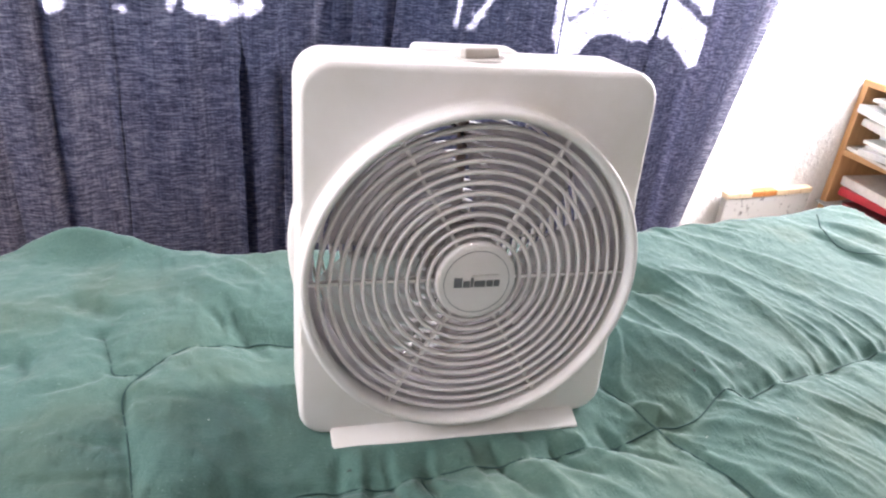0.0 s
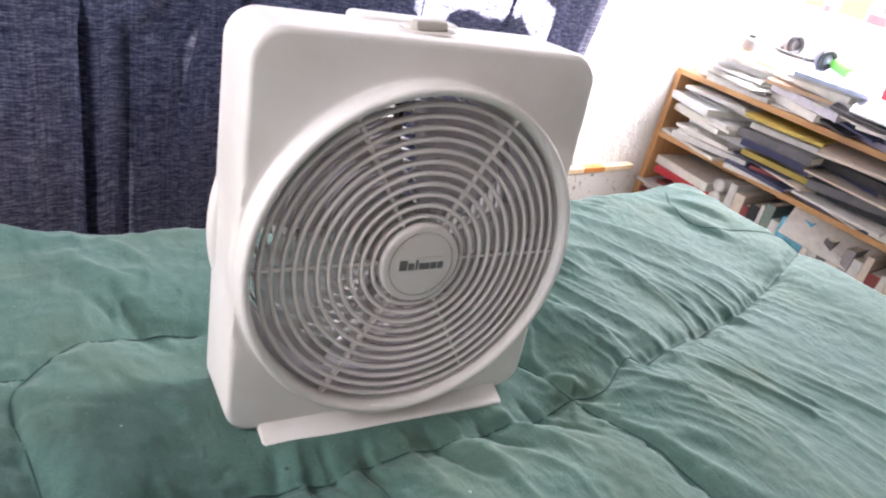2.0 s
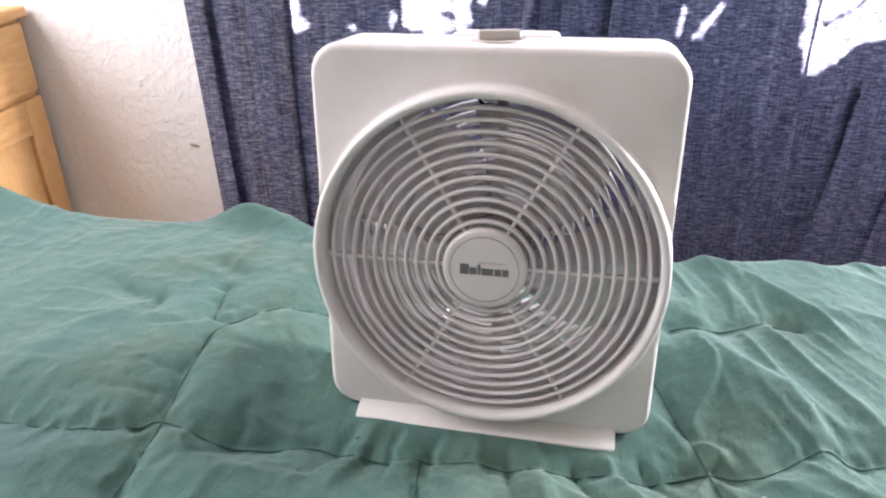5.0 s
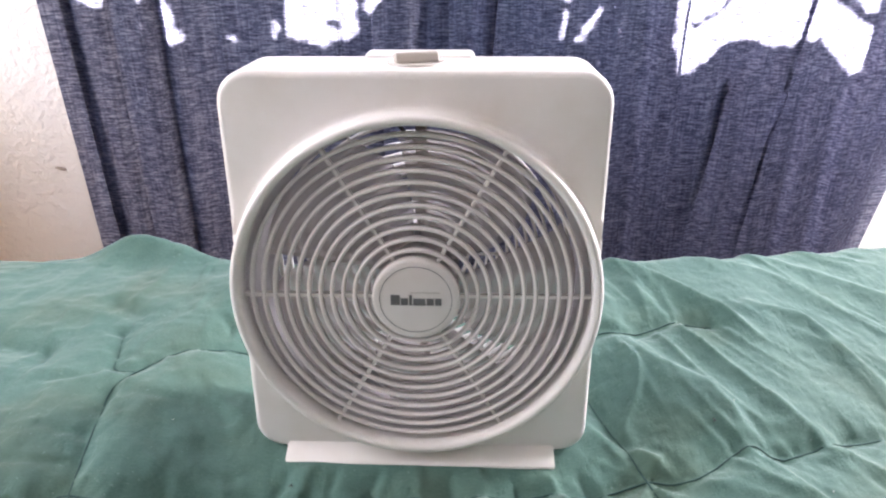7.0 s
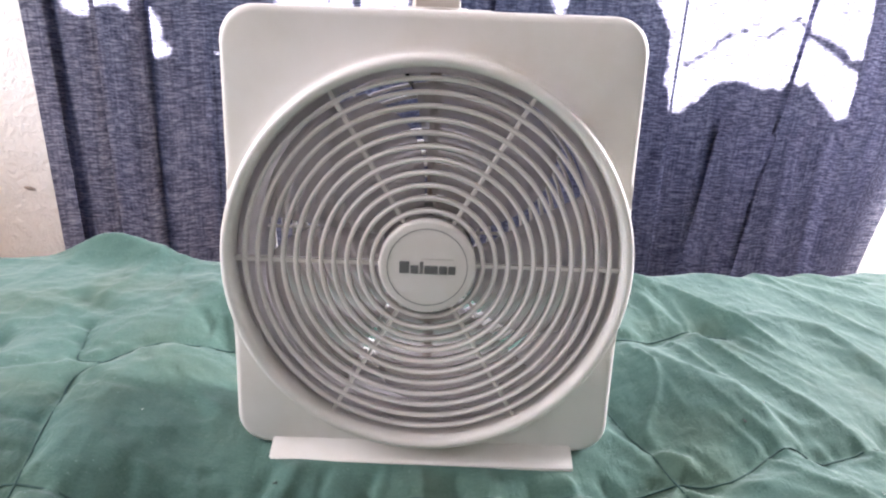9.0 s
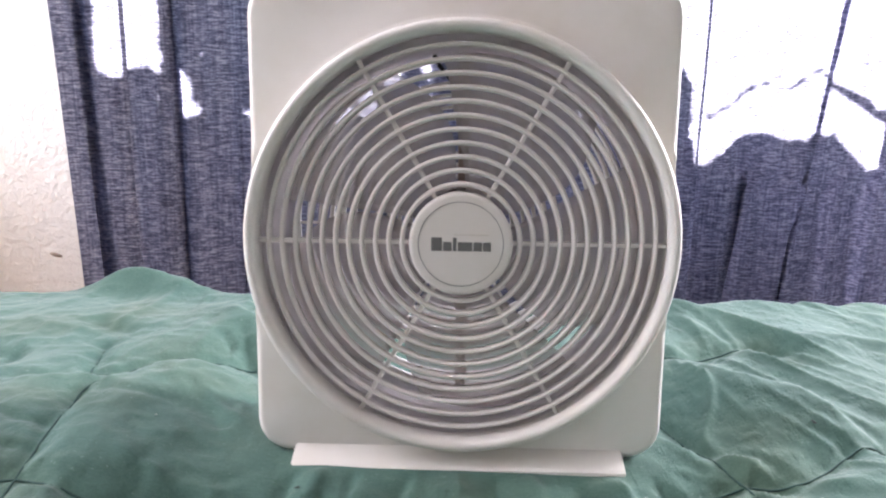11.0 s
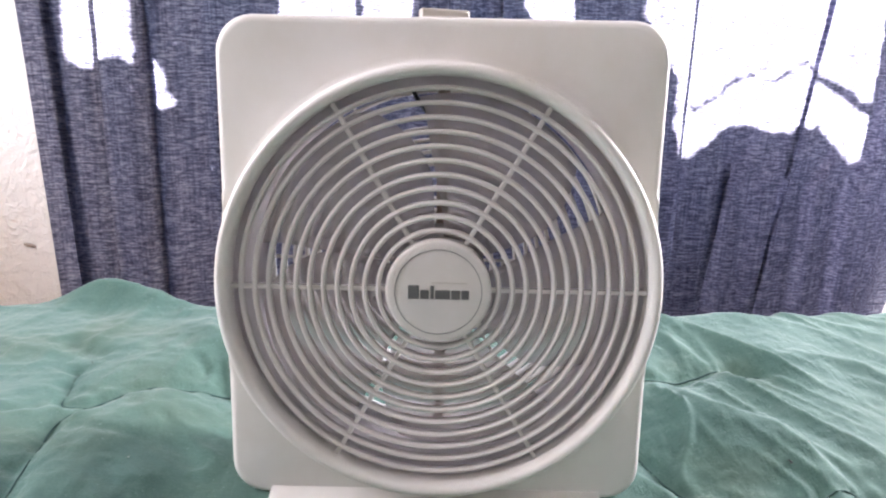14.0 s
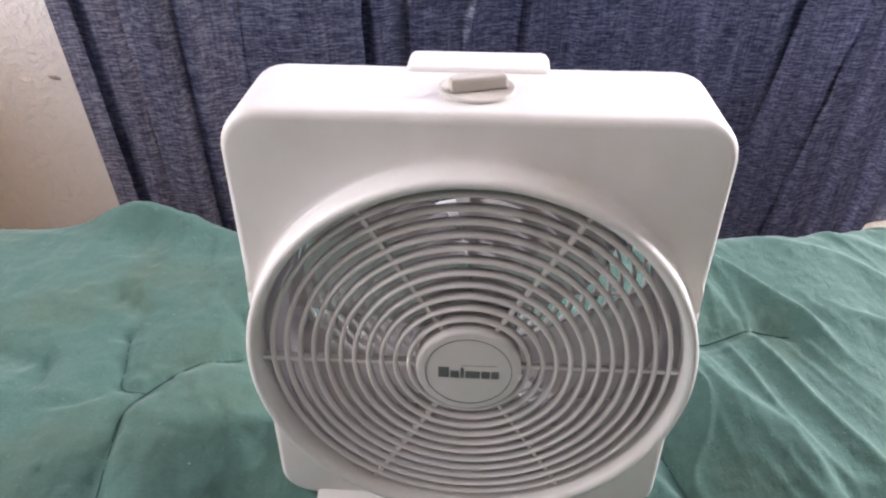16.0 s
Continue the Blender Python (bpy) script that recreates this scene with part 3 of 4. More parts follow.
def quilt():
    a = np.concatenate((np.arange(-1.25, -0.75, 0.012), np.arange(-0.75, 0.12, 0.0036), np.arange(0.12, 0.80, 0.0028), np.arange(0.80, 1.30, 0.007)))
    b = np.concatenate((np.arange(-0.95, -0.30, 0.012), np.arange(-0.30, 0.48, 0.0031), np.arange(0.48, 0.80, 0.009)))
    A, B = np.meshgrid(a, b)
    e = far_edge(A)
    ov, dv = rim(B - e)
    ou, du = rim(A - BED_U)
    onear, dnear = rim(-0.58 - B)
    V = np.where(B > 0, e + ov, np.where(B < -0.58, -0.58 - onear, B))
    U = np.where(A > 0.5, BED_U + ou, A)
    drop = dv + du + np.where(B < -0.58, dnear, 0)
    X, Y = U * COS - V * SIN, U * SIN + V * COS
    px, py = A * COS - B * SIN, A * SIN + B * COS
    h = quilt_height(px, py)
    keep = 1 - 0.75 * smooth01(drop / 0.08)
    V2 = 0.02 * smooth01(drop / 0.1) * value_noise(A * 8, B * 3, 71)
    Z = np.maximum(h * keep - drop, -0.42)
    X, Y = X - V2 * SIN, Y + V2 * COS
    co = np.stack((X, Y, Z), -1).reshape(-1, 3)
    nb, na = A.shape
    idx = np.arange(na * nb).reshape(nb, na)
    quads = np.stack((idx[:-1, :-1], idx[:-1, 1:], idx[1:, 1:], idx[1:, :-1]), -1).reshape(-1, 4)
    me = bpy.data.meshes.new("comforter")
    me.from_pydata(co.tolist(), [], quads.tolist())
    me.polygons.foreach_set("use_smooth", [True] * len(me.polygons))
    me.materials.append(QUILT)
    ob = tagged(new("comforter", me), "rumpled green quilted comforter with dark stitched seams", "comforter")
    for pts in SEAM_PTS:
        hs = quilt_height(pts[:, 0][None, :], pts[:, 1][None, :])[0]
        hs = np.convolve(np.pad(hs, 1, mode='edge'), (0.25, 0.5, 0.25), 'valid')
        bm = bmesh.new()
        tube(bm, [(x, y, h + 0.0005) for (x, y), h in zip(pts, hs)], 0.0009, 5)
        part("seam", bm, THREAD, ob, "dark green stitched seam", True)
    return ob


quilt()


def lint(x, y, r, mat, label):
    """A tuft of a few crossed fibres on the cloth."""
    ob = thing("lint", pose(x, y, float(quilt_height(np.array([[x]]), np.array([[y]]))[0, 0])), label, "lint", "lint on the comforter")
    k = random.Random(int(x * 1e4))
    for _ in range(4):
        a, b = k.uniform(0, 6.3), k.uniform(0, 6.3)
        part("fibre", tube(bmesh.new(), [(r * math.cos(a), r * math.sin(a), .0004), (r * .2 * math.cos(b), r * .2 * math.sin(b), .0012), (r * math.cos(b), r * math.sin(b), .0004)], r * .16, 5), mat, ob)


for x, y, r in ((.282, .032, .0022), (-.115, -.037, .0022), (-.345, .18, .0012)):
    lint(x, y, r, CABLE_BLACK, "speck of dark lint on the green comforter")
for x, y, r in ((.248, -.055, .0022), (.31, .06, .0012), (.46, .02, .0015), (-.24, .02, .001), (.02, -.12, .0018), (.36, -.05, .0014)):
    lint(x, y, r, COVERS_LINT, "speck of pale lint on the green comforter")
bed = thing("bed", RM, "low bed with a mattress under a comforter", "bed")
part("mattress", a_box(-1.2, 0.90, -0.60, 0.29, -0.25, -0.035, bevel=0.03, seg=3), WHITE_PAINT, bed)
part("bed_base", a_box(-1.19, 0.88, -0.59, 0.28, FLOOR, -0.25, bevel=0.01), SHELF_WOOD, bed)


# ---------------------------------------------------------------- the fan
HUB = 0.180
RING_IN, RING_OUT = 0.1500, 0.1588


def outline(angle):
    """Radius of the casing's rounded outline about the hub."""
    d = (math.cos(angle), math.sin(angle))
    lo, hi = 0.0, 0.4
    for _ in range(30):
        r = (lo + hi) / 2
        x, z = r * d[0], r * d[1] - 0.0095
        q = (abs(x) - (0.1575 - 0.026), abs(z) - (0.1795 - 0.026))
        s = math.hypot(max(q[0], 0), max(q[1], 0)) + min(max(q), 0) - 0.026
        lo, hi = (r, hi) if s < 0 else (lo, r)
    return lo


def casing():
    """Front plate, raised collar and side walls in one turned shell."""
    bm = bmesh.new()
    steps = 288
    rows = []
    for k in range(steps):
        a = 2 * math.pi * k / steps
        rb = outline(a)
        front = max(rb, RING_OUT + 0.002)
        pts = [(RING_IN, 0.012), (RING_IN, -0.004), (RING_IN + .0007, -.0070), (RING_IN + .0025, -.0090), (RING_IN + .0050, -.0094), (RING_IN + .0072, -.0085), (RING_OUT - .0004, -.0066)]
        pts += [(min(RING_OUT + dr, front - 0.0003 * (8 - i)), y) for i, (dr, y) in enumerate(((.0000, -.0040), (.0002, .0030), (.0005, .0085), (.0012, .0106), (.0028, .0117), (.0060, .0119)))]
        pts += [(max(front - .007, min(RING_OUT + .0100, front - .0016)), .012), (max(front - .004, min(RING_OUT + .0104, front - .0013)), .0126),
                (front - .0012, .0146), (front - .0003, .0172), (front, .020), (max(rb, front - .0012), .040), (rb, .055), (rb, .090), (rb - .0015, .0945), (rb - .006, .097), (rb - .012, .097),
                (.1465, .097), (.1445, .095), (.1445, .030), (.150, .020)]
        rows.append([bm.verts.new((r * math.cos(a), y, HUB + r * math.sin(a))) for r, y in pts])
    n = len(rows[0])
    for k in range(steps):
        p, q = rows[k], rows[(k + 1) % steps]
        for i in range(n):
            j = (i + 1) % n
            bm.faces.new((p[i], q[i], q[j], p[j]))
    bmesh.ops.recalc_face_normals(bm, faces=bm.faces)
    return bm


def ring(bm, radius, y0, y1, half, steps=120):
    """A concentric grille bar with rounded front."""
    prof = [(radius - half, y1), (radius - half, y0 + half), (radius - half * .6, y0 + half * .3), (radius, y0), (radius + half * .6, y0 + half * .3),
            (radius + half, y0 + half), (radius + half, y1)]
    return lathe(bm, prof, steps, (0, 0, HUB), True)


fan = thing("box_fan", FM, "white plastic box fan with round grille, standing on the comforter", "fan")
part("casing", casing(), FAN_WHITE, fan, smooth=True)

grille = part("front_grille", ring(bmesh.new(), 0.0433, -0.0005, 0.006, 0.00175), FAN_GRILLE, fan, "off-white concentric grille", True)
for i in range(1, 11):
    part("grille_ring", ring(bmesh.new(), 0.0433 + 0.00985 * i, -0.0005, 0.006, 0.00175), FAN_GRILLE, grille, smooth=True)
for k in range(6):
    turn = Matrix.Translation((0, 0, HUB)) @ Matrix.Rotation(-radians(60 * k), 4, 'Y')
    part("spoke", a_box(0.036, RING_IN + .001, 0.0022, 0.0065, -0.0016, 0.0016, bevel=0.0006, seg=1, m=turn), FAN_GRILLE, grille)
hub = part("hub_cap", lathe(bmesh.new(), [(0.0378, 0.008), (0.0378, -0.0022), (0.0374, -0.0038), (0.0364, -0.0047), (0.0350, -0.0050), (0.0335, -0.0051),
                                          (0.0200, -0.0056), (0.001, -0.0058)], 96, (0, 0, HUB)), FAN_GRILLE, grille, "off-white round hub cap", True)
part("hub_line", lathe(bmesh.new(), [(0.0311, -0.0050), (0.0311, -0.0055), (0.0306, -0.0055), (0.0306, -0.0050)], 96, (0, 0, HUB), True), MARK_GREY, hub, "thin grey printed circle")
# the maker's mark as plain bars
x = -0.0215
for wide, tall in ((.0078, .0098), (.0062, .0066), (.0026, .0098), (.0105, .0066), (.0062, .0066), (.0055, .0066)):
    part("mark", a_box(x, x + wide, -0.0062, -0.0050, HUB - .0048, HUB - .0048 + tall, bevel=.0003, seg=1), MARK_GREY, hub, "dark grey printed bar")
    x += wide + .0009
part("mark", a_box(-.005, .020, -0.0061, -0.0051, HUB + .0068, HUB + .0073), KNOB_GREY, hub, "faint grey printed line")

# foot with a sloping top
bm = bmesh.new()
prof = ((-.0065, .0), (-.0080, .003), (-.0078, .0075), (-.0055, .0092), (.016, .0190), (.022, .0195), (.075, .0195), (.085, .012), (.085, .002), (.08, .0))
ends = [[bm.verts.new((sx * (0.1275 - dx), y, z)) for y, z in prof] for sx, dx in ((-1, 0), (1, 0))]
for i in range(len(prof)):
    j = (i + 1) % len(prof)
    bm.faces.new((ends[0][i], ends[0][j], ends[1][j], ends[1][i]))
bm.faces.new(ends[0][::-1]), bm.faces.new(ends[1])
bmesh.ops.recalc_face_normals(bm, faces=bm.faces)
bmesh.ops.bevel(bm, geom=[e for e in bm.edges if len({v.co.x > 0 for v in e.verts}) == 1], offset=.0012, segments=2, affect='EDGES')
part("foot", bm, FAN_WHITE, fan, "flat white foot bar")

part("handle", a_box(-.049, .049, .080, .120, .335, .3716, bevel=.006, seg=4), FAN_WHITE, fan)
up = Matrix.Translation((0, .053, .3690)) @ Matrix.Rotation(radians(90), 4, 'X')
dial = part("dial", lathe(bmesh.new(), [(.0245, -.004), (.0245, .0012), (.0238, .0021), (.0224, .0021), (.0212, .0009), (.0005, .0007)], 64), DIAL_GREY, fan, "grey-beige round speed dial plate", True)
dial.matrix_local = up
bm = a_box(-.0185, .0185, -.0050, .0050, 0, .0085, bevel=.0018, seg=2)
for v in bm.verts:
    v.co.y *= (1.25 - 0.35 * v.co.z / .0085) * (1.0 + 14 * v.co.x)
knob = part("knob", bm, KNOB_GREY, fan, "grey-beige turning knob")
knob.matrix_local = pose(0, .053, .3696, 0, 0, 22)

# rear grille, motor and blades
rear = part("rear_grille", ring(bmesh.new(), 0.1405, .088, .096, .0016, 120), FAN_WHITE, fan, "white rear grille", True)
for i in range(11):
    part("grille_ring", ring(bmesh.new(), .034 + .0097 * i, .087, .0975, .0014, 96), FAN_WHITE, rear, smooth=True)
for k in range(6):
    turn = Matrix.Translation((0, 0, HUB + .003)) @ Matrix.Rotation(-radians(60 * k), 4, 'Y')
    part("spoke", a_box(.03, .1440, .087, .090, -.0011, .0011, m=turn), FAN_WHITE, rear)
part("rear_rim", lathe(bmesh.new(), [(.1462, .0978), (.150, .1005), (.158, .1005), (.1618, .098), (.163, .093), (.163, .084), (.1605, .077), (.150, .076)], 120, (0, 0, HUB), True), FAN_WHITE, fan, "raised round rear rim", True)
# liner added inside the white duct to darken it as shade would
part("shade_liner", lathe(bmesh.new(), [(.1497, .0100), (.1497, .0125), (.1440, .031), (.1440, .0940), (.1444, .0940), (.1444, .0305), (.1499, .0125), (.1499, .0100)], 120, (0, 0, HUB), True), SHADE_LINER, fan, "added liner, grey for the shade inside the white duct", True)
part("post", a_box(-.0035, .0062, .082, .0868, HUB - .143, HUB + .143, bevel=.001, seg=1), POST_BROWN, fan, "brown metal motor bracket")
part("motor", lathe(bmesh.new(), [(.001, .044), (.030, .044), (.036, .048), (.036, .074), (.030, .0818), (.001, .0818)], 48, (0, 0, HUB)), MOTOR_GREY, fan, "grey motor housing", True)
rotor = part("rotor", lathe(bmesh.new(), [(.001, .020), (.028, .020), (.032, .023), (.034, .043), (.001, .043)], 48, (0, 0, HUB)), BLADE_GREY, fan, "grey fan rotor", True)


# nearly closes the disc, so the still rotor stands for the spinning one's blur
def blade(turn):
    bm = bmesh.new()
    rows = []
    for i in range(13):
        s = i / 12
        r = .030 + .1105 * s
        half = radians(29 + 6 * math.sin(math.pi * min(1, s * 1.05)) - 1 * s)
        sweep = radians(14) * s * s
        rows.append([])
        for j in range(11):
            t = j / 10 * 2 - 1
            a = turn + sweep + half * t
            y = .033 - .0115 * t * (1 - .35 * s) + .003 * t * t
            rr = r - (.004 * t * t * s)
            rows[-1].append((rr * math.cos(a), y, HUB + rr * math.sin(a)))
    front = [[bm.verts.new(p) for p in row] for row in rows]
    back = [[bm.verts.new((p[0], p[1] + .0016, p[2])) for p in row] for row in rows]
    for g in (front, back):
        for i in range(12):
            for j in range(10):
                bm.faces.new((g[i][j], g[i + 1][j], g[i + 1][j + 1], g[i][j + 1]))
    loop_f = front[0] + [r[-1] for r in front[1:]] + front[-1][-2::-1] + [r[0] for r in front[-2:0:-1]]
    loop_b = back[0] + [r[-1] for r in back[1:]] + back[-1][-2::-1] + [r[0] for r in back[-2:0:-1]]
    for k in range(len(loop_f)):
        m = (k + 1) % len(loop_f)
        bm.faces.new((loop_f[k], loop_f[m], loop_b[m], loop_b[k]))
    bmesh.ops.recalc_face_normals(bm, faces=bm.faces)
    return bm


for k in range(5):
    part("blade", blade(radians(72 * k + 55)), BLADE_BLUR, rotor, "grey blade, widened and made see-through in place of spin blur", True)
part("cable", tube(bmesh.new(), [(-.024, .078, HUB + .142), (-.020, .077, HUB + .134), (-.012, .075, HUB + .124), (-.003, .074, HUB + .118), (.001, .0785, HUB + .105)], .0018, 8), CABLE_BLACK, fan, "thin black power cable", True)


# ---------------------------------------------------------------- pine chest by the far corner
chest = thing("pine_chest", RM, "honey-coloured pine chest with a drawer and panelled doors", "chest")
C0, C1, CV0, CV1 = -1.60, -1.125, 0.16, 1.105
part("body", a_box(C0, C1, CV0, CV1, FLOOR, 0.232, bevel=.003), PINE, chest)
part("top", a_box(C0, C1 + .03, CV0 - .02, CV1, 0.232, 0.257, bevel=.006, seg=3), PINE_FLAT, chest)
for v0, v1 in ((0.645, 1.095), (0.17, 0.625)):
    d = part("drawer", a_box(C1, C1 + .016, v0, v1, 0.062, 0.222, bevel=.004), PINE_FLAT, chest)
    part("drawer_knob", lathe(bmesh.new(), [(.001, 0), (.009, 0), (.010, -.006), (.016, -.014), (.015, -.022), (.001, -.025)], 24), PINE, d).matrix_local = pose(C1 + .016, (v0 + v1) / 2, .14, 0, 0, 90)
    door = part("door", a_box(C1, C1 + .006, v0 + .06, v1 - .06, FLOOR + .1, -.02, bevel=.001, seg=1), PINE, chest)
    for q in ((v0, v0 + .07, FLOOR + .04, .050), (v1 - .07, v1, FLOOR + .04, .050)):
        part("stile", a_box(C1, C1 + .018, *q, bevel=.003), PINE, door)
    for q in ((-.03, .050), (FLOOR + .04, FLOOR + .12)):
        part("rail", a_box(C1, C1 + .0175, v0 + .07, v1 - .07, *q, bevel=.003), PINE_FLAT, door)

tray = thing("tray", RM @ pose(-1.30, 0.80, 0.257), "blue and white shallow tray on the chest", "tray")
part("base", a_box(-.16, .16, -.16, .17, 0, .012, bevel=.004), cover("tray_white", (.75, .77, .80)), tray)
part("rim", a_box(-.17, .17, -.17, .18, .0122, .03, bevel=.006), cover("tray_blue", (.12, .17, .38)), tray, "dark blue rim")


# ---------------------------------------------------------------- bookcase along the far wall
B0, B1, BV0, BV1 = 1.85, 2.15, -0.55, 1.09
TOPZ, SHELFZ, LOWZ = 0.045, -0.185, -0.46
case = thing("bookcase", RM, "low orange-brown wooden bookcase crammed with books and papers", "bookcase")
part("side_panel", a_box(B0, B1, BV1, BV1 + .022, FLOOR, TOPZ - .002, bevel=.002), SHELF_SIDE, case)
part("side_panel", a_box(B0, B1, BV0 - .022, BV0, FLOOR, TOPZ - .002, bevel=.002), SHELF_SIDE, case)
part("back_panel", a_box(B1 - .008, B1, BV0, BV1, FLOOR, TOPZ - .002), SHELF_SIDE, case)
for z in (TOPZ, SHELFZ, LOWZ):
    part("shelf", a_box(B0 - .002 * (z == TOPZ), B1 - .009, BV0 - .02 * (z == TOPZ), BV1 + .02 * (z == TOPZ) - .0005, z - .02, z, bevel=.002), SHELF_WOOD, case)

COVERS = [cover("book_cover", c) for c in ((.75, .73, .68), (.62, .62, .6), (.45, .03, .04), (.05, .06, .13), (.03, .03, .035), (.10, .22, .42), (.55, .42, .10), (.12, .12, .13),
                                          (.68, .60, .5), (.25, .05, .05), (.70, .72, .74), (.18, .25, .22), (.30, .28, .30), (.62, .18, .20), (.12, .45, .62))]
BLUE, RED, LIME = COVERS[14], COVERS[2], cover("lime", (.15, .55, .08))


def book(m, long, wide, thick, mat, label, category="book"):
    """Lying flat: the pages between two boards and a spine."""
    ob = thing(category.replace(" ", "_"), m, label, category, "books and papers in the bookcase")
    part("page_block", a_box(-wide / 2 + .002, wide / 2 - .003, -long / 2 + .003, long / 2 - .003, .0018, thick - .0018), PAPER, ob)
    bm = a_box(-wide / 2, wide / 2, -long / 2, long / 2, 0, .0018)
    box(bm, -wide / 2, wide / 2, -long / 2, long / 2, thick - .0018, thick)
    box(bm, -wide / 2, -wide / 2 + .002, -long / 2, long / 2, .0018, thick - .0018)
    part("cover", bm, mat, ob)
    return ob


rng = random.Random(11)


def stack(v, z, top, wide=0.22, lean=10, mats=None, slump=0.0):
    """Books and paper piles lying on one another up to the height top."""
    while z < top:
        thick = rng.choice((.004, .005, .007, .010, .013, .018, .026))
        if z + thick > top + .01:
            break
        mat = rng.choice(mats or COVERS[:13] + COVERS[:2] * 5 + COVERS[10:11] * 5)
        w, l = rng.uniform(.17, wide), rng.uniform(.20, .29)
        m = RM @ pose(B0 + .125 + rng.uniform(-.06, .04), v + rng.uniform(-.04, .04), z, rng.uniform(-slump, slump), rng.uniform(-.6, .2) * slump, rng.uniform(-lean, lean))
        book(m, l, w, thick, mat, "worn book or folder lying in an untidy pile")
        z += thick + .0006 + .0007 * slump
    return z


DARK = [COVERS[i] for i in (3, 4, 7, 4, 12, 3)]
TINTED = [cover("book_cover", c) for c in ((.38, .34, .46), (.60, .42, .28), (.42, .50, .66), (.60, .58, .66))]
tops, PALE = [], [COVERS[i] for i in (0, 0, 1, 1, 10, 10, 0, 0, 1, 12)]
for i in range(6):
    stack(BV1 - .17 - .265 * i, SHELFZ + .001, TOPZ - .045, 0.25, 18, PALE[:8] + ([COVERS[k] for k in (3, 4, 6, 7, 8, 11, 12, 9)] + DARK[:2] * (i > 1) if i else []), (0, 1.2, 2, 2, 2, 2)[i])
    tops.append(stack(BV1 - .19 - .265 * i, TOPZ + .001, TOPZ + (.10, .14, .10, .14, .13, .12)[i], 0.28, 22, PALE + (DARK[:2] if i > 1 else []) + TINTED, (.6, 1.5, 2, 2, 2, 2)[i]))
# lower shelf: a red book on a pile, rolls, then a row standing upright
stack(BV1 - .14, LOWZ + .001, LOWZ + .10, 0.22, 6)
book(RM @ pose(B0 + .12, BV1 - .15, LOWZ + .125, 0, 0, 4), .26, .2, .026, RED, "thick red book lying on a pile of papers")
book(RM @ pose(B0 + .12, BV1 - .14, LOWZ + .152, 0, 0, -6), .25, .2, .03, COVERS[0], "cream paperback lying on a red book")
v = BV1 - .33
while v > BV0 + .1:
    thick = rng.uniform(.012, .04)
    mat = rng.choice(COVERS[:2] * 5 + [COVERS[k] for k in (3, 4, 5, 7, 8, 9, 11, 12, 12, 8)]) if not (BV1 - .62 < v < BV1 - .52) else BLUE
    tall, deep = rng.uniform(.17, .235), rng.uniform(.15, .21)
    m = RM @ pose(B0 + .015 + deep / 2, v, LOWZ + .001 + tall / 2, 0, 0, 0) @ Matrix.Rotation(radians(90), 4, 'X')
    book(m, tall, deep, thick, mat, "book standing upright in the low shelf")
    v -= thick + .002
for k in range(2):
    roll = thing("paper_roll", RM @ pose(B0 + .02, BV1 - .285, LOWZ + .145 + .045 * k, 0, 0, 90 - 6 * k), "rolled grey-white cloth wedged on a bookshelf", "roll")
    part("roll", lathe(bmesh.new(), [(.016, 0), (.022, -.002), (.024, -.01), (.023, -.17), (.018, -.175)], 20), COVERS[1], roll, smooth=True)

# clutter on top of the bookcase
coil = thing("cable_coil", RM @ pose(1.95, .80, tops[0] + .012), "white cable coiled on a pile of papers", "cable")
pts = [(.06 * math.cos(a) * (1 + .1 * math.sin(3 * a)), .05 * math.sin(a), .006 + .004 * math.sin(2 * a) + .002 * a) for a in (k * .3 for k in range(44))]
part("cord", tube(bmesh.new(), pts, .004, 8), WHITE_PAINT, coil, smooth=True)


def bottle(at, lean, h, r, mat, cap, label):
    ob = thing("bottle", RM @ at @ Matrix.Rotation(radians(90 + lean), 4, 'X'), label, "bottle")
    part("body", lathe(bmesh.new(), [(.001, 0), (r * .94, 0), (r, .003), (r, h * .66), (r * .8, h * .76), (r * .5, h * .82), (r * .5, h * .86), (.001, h * .86)], 24), mat, ob, smooth=True)
    part("cap", lathe(bmesh.new(), [(.001, h * .86), (r * .56, h * .86), (r * .56, h * .99), (r * .5, h), (.001, h)], 20), cap, ob, smooth=True)


bottle(pose(1.95, .60, tops[1] + .018), -78, .075, .019, LIME, WHITE_PAINT, "small bright green bottle lying on the papers")
bottle(pose(1.99, .97, tops[0] + .004), 0, .05, .022, COVERS[7], COVERS[4], "small dark jar on the bookcase")


def headphones(m):
    """Two padded cups on a band, lying flat."""
    ob = thing("headphones", m, "grey and black headphones lying on the papers", "headphones")
    arc = [(.075 * math.cos(a), .085 * math.sin(a), .022) for a in (math.pi * k / 20 for k in range(21))]
    part("band", tube(bmesh.new(), arc, .006, 8), COVERS[4], ob, smooth=True)
    for side in (-1, 1):
        cup = part("cup", lathe(bmesh.new(), [(.001, -.014), (.026, -.014), (.034, -.006), (.036, .004), (.030, .012), (.001, .012)], 28), COVERS[12], ob, "grey ear cup", True)
        cup.matrix_local = pose(side * .075, -.012, .036, 8 * side, 0, 90)
        part("pad", lathe(bmesh.new(), [(.018, .012), (.030, .012), (.034, .018), (.030, .024), (.018, .024)], 28, (0, 0, 0), True), COVERS[4], cup, "black ear pad", True)


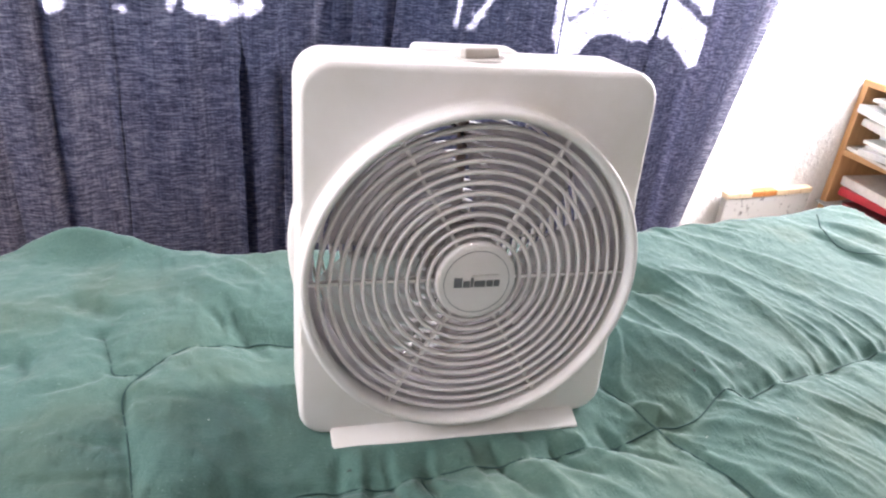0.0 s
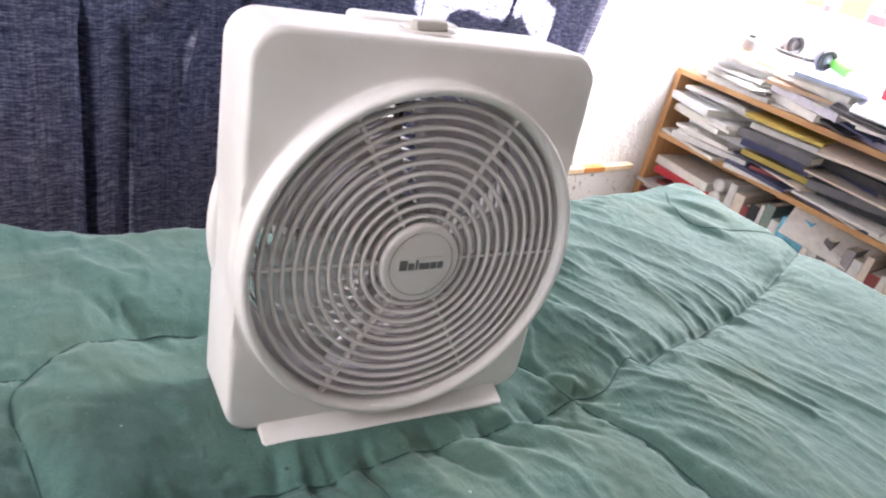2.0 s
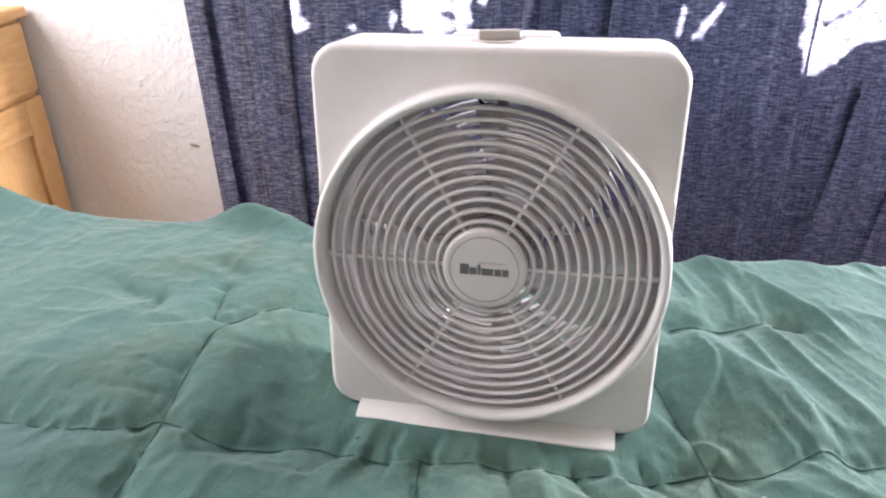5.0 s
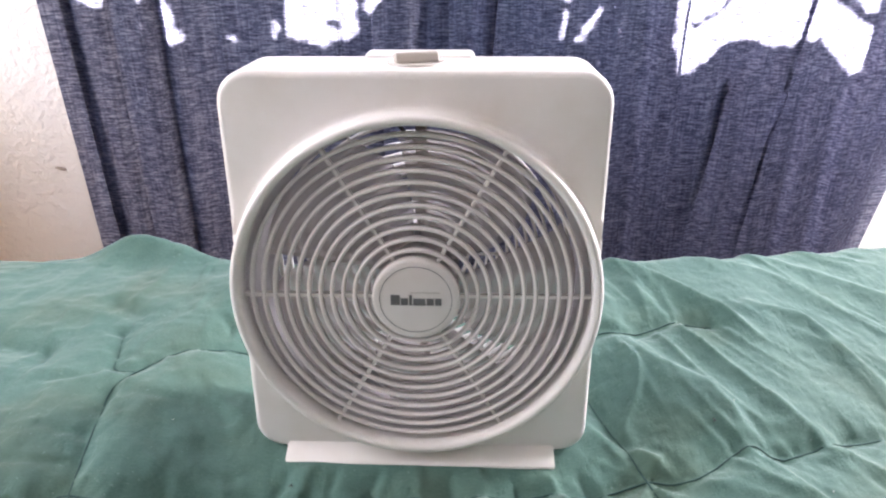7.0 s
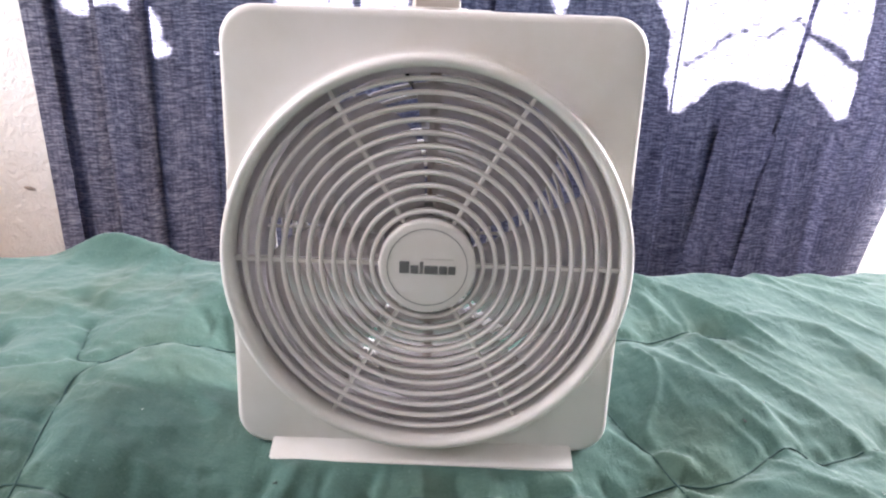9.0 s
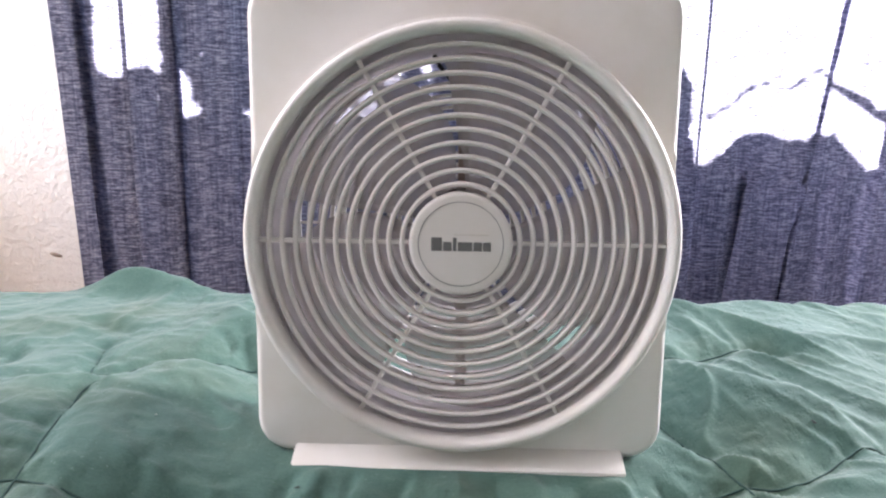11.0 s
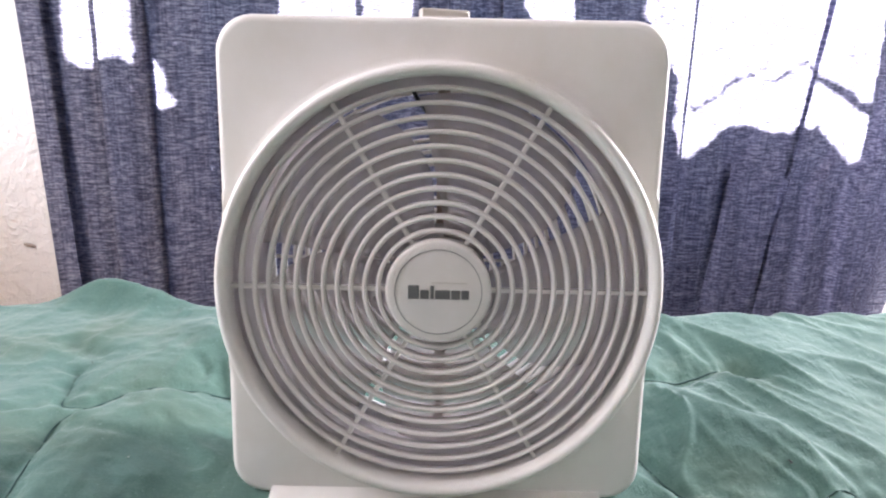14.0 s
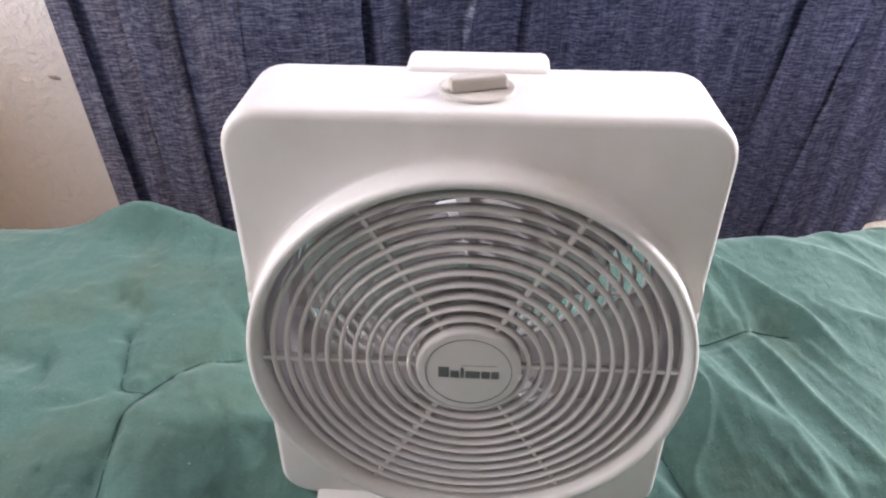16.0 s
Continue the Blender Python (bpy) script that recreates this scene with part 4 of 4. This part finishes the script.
headphones(RM @ pose(1.95, .76, tops[1], 0, 0, 70))
bag = thing("gift_bag", RM @ pose(1.99, .395, tops[2] + .006, 0, 0, 4), "red and white paper bag standing on the bookcase", "bag")
part("body", a_box(-.05, .05, -.09, .09, 0, .20, bevel=.008), cover("bag_red", (.50, .02, .04)), bag)
part("band", a_box(-.052, .052, -.092, .092, .06, .11, bevel=.006), COVERS[0], bag, "white printed band")
for sx in (-1, 1):
    part("handle", tube(bmesh.new(), [(sx * .046, -.04, .195), (sx * .046, -.035, .24), (sx * .046, 0, .262), (sx * .046, .035, .24), (sx * .046, .04, .195)], .003, 8), COVERS[0], bag, "white cord handle", True)

# cartons on the window's ledge over the bookcase
part("window_ledge", a_box(RIGHT_U - .055, RIGHT_U + .10, .41, 1.03, .296, .319, bevel=.004), WHITE_PAINT, bpy.data.objects["wall_east"], "white painted ledge")
for v, wide, tall, band in ((.83, .035, .085, COVERS[12]), (.66, .085, .11, COVERS[13])):
    ob = thing("carton", RM @ pose(RIGHT_U - .028, v, .319), "pale red and white carton standing on the window ledge", "carton")
    part("body", a_box(-.02, .02, -wide / 2, wide / 2, 0, tall, bevel=.002), COVERS[0], ob)
    part("label", a_box(-.0215, -.0202, -wide / 2 + .006, wide / 2 - .006, tall * .12, tall * .38), COVERS[13], ob, "pale red printed band")
    part("label", a_box(-.0215, -.0202, -wide / 2 + .012, 0, tall * .45, tall * .92), band, ob, "dull printed field")

# a fanned heap of magazines sliding off the shelf's edge
for k, mat in enumerate((COVERS[4], COVERS[3], COVERS[0], COVERS[7], COVERS[10])):
    book(RM @ pose(B0 + .10 - .012 * k, .55 - .045 * k, tops[2] - .075 + .016 * k, 4, -7 - k, -25 + 11 * k), .28, .21, .006, mat, "glossy magazine sliding off an untidy pile", "magazine")
book(RM @ pose(B0 + .07, .40, SHELFZ - .055, 12, -38, 14), .29, .21, .004, COVERS[0], "white sheaf of papers slipping out of the shelf", "papers")

# speckled board leaning on the wall beside the bookcase
board = thing("board", RM @ pose(1.575, 1.09, FLOOR), "grey speckled board with orange rim leaning on the wall", "board")
part("panel", a_box(-.178, .178, -.012, .012, 0, .222, bevel=.003), speckled, board)
for i in range(7):
    part("stripe", a_box(-.179 + .0511 * i, -.179 + .0511 * (i + 1) - .0008, -.014, .014, .2225, .241, bevel=.001, seg=1), rim_orange if i in (2, 3) else rim_cream, board)
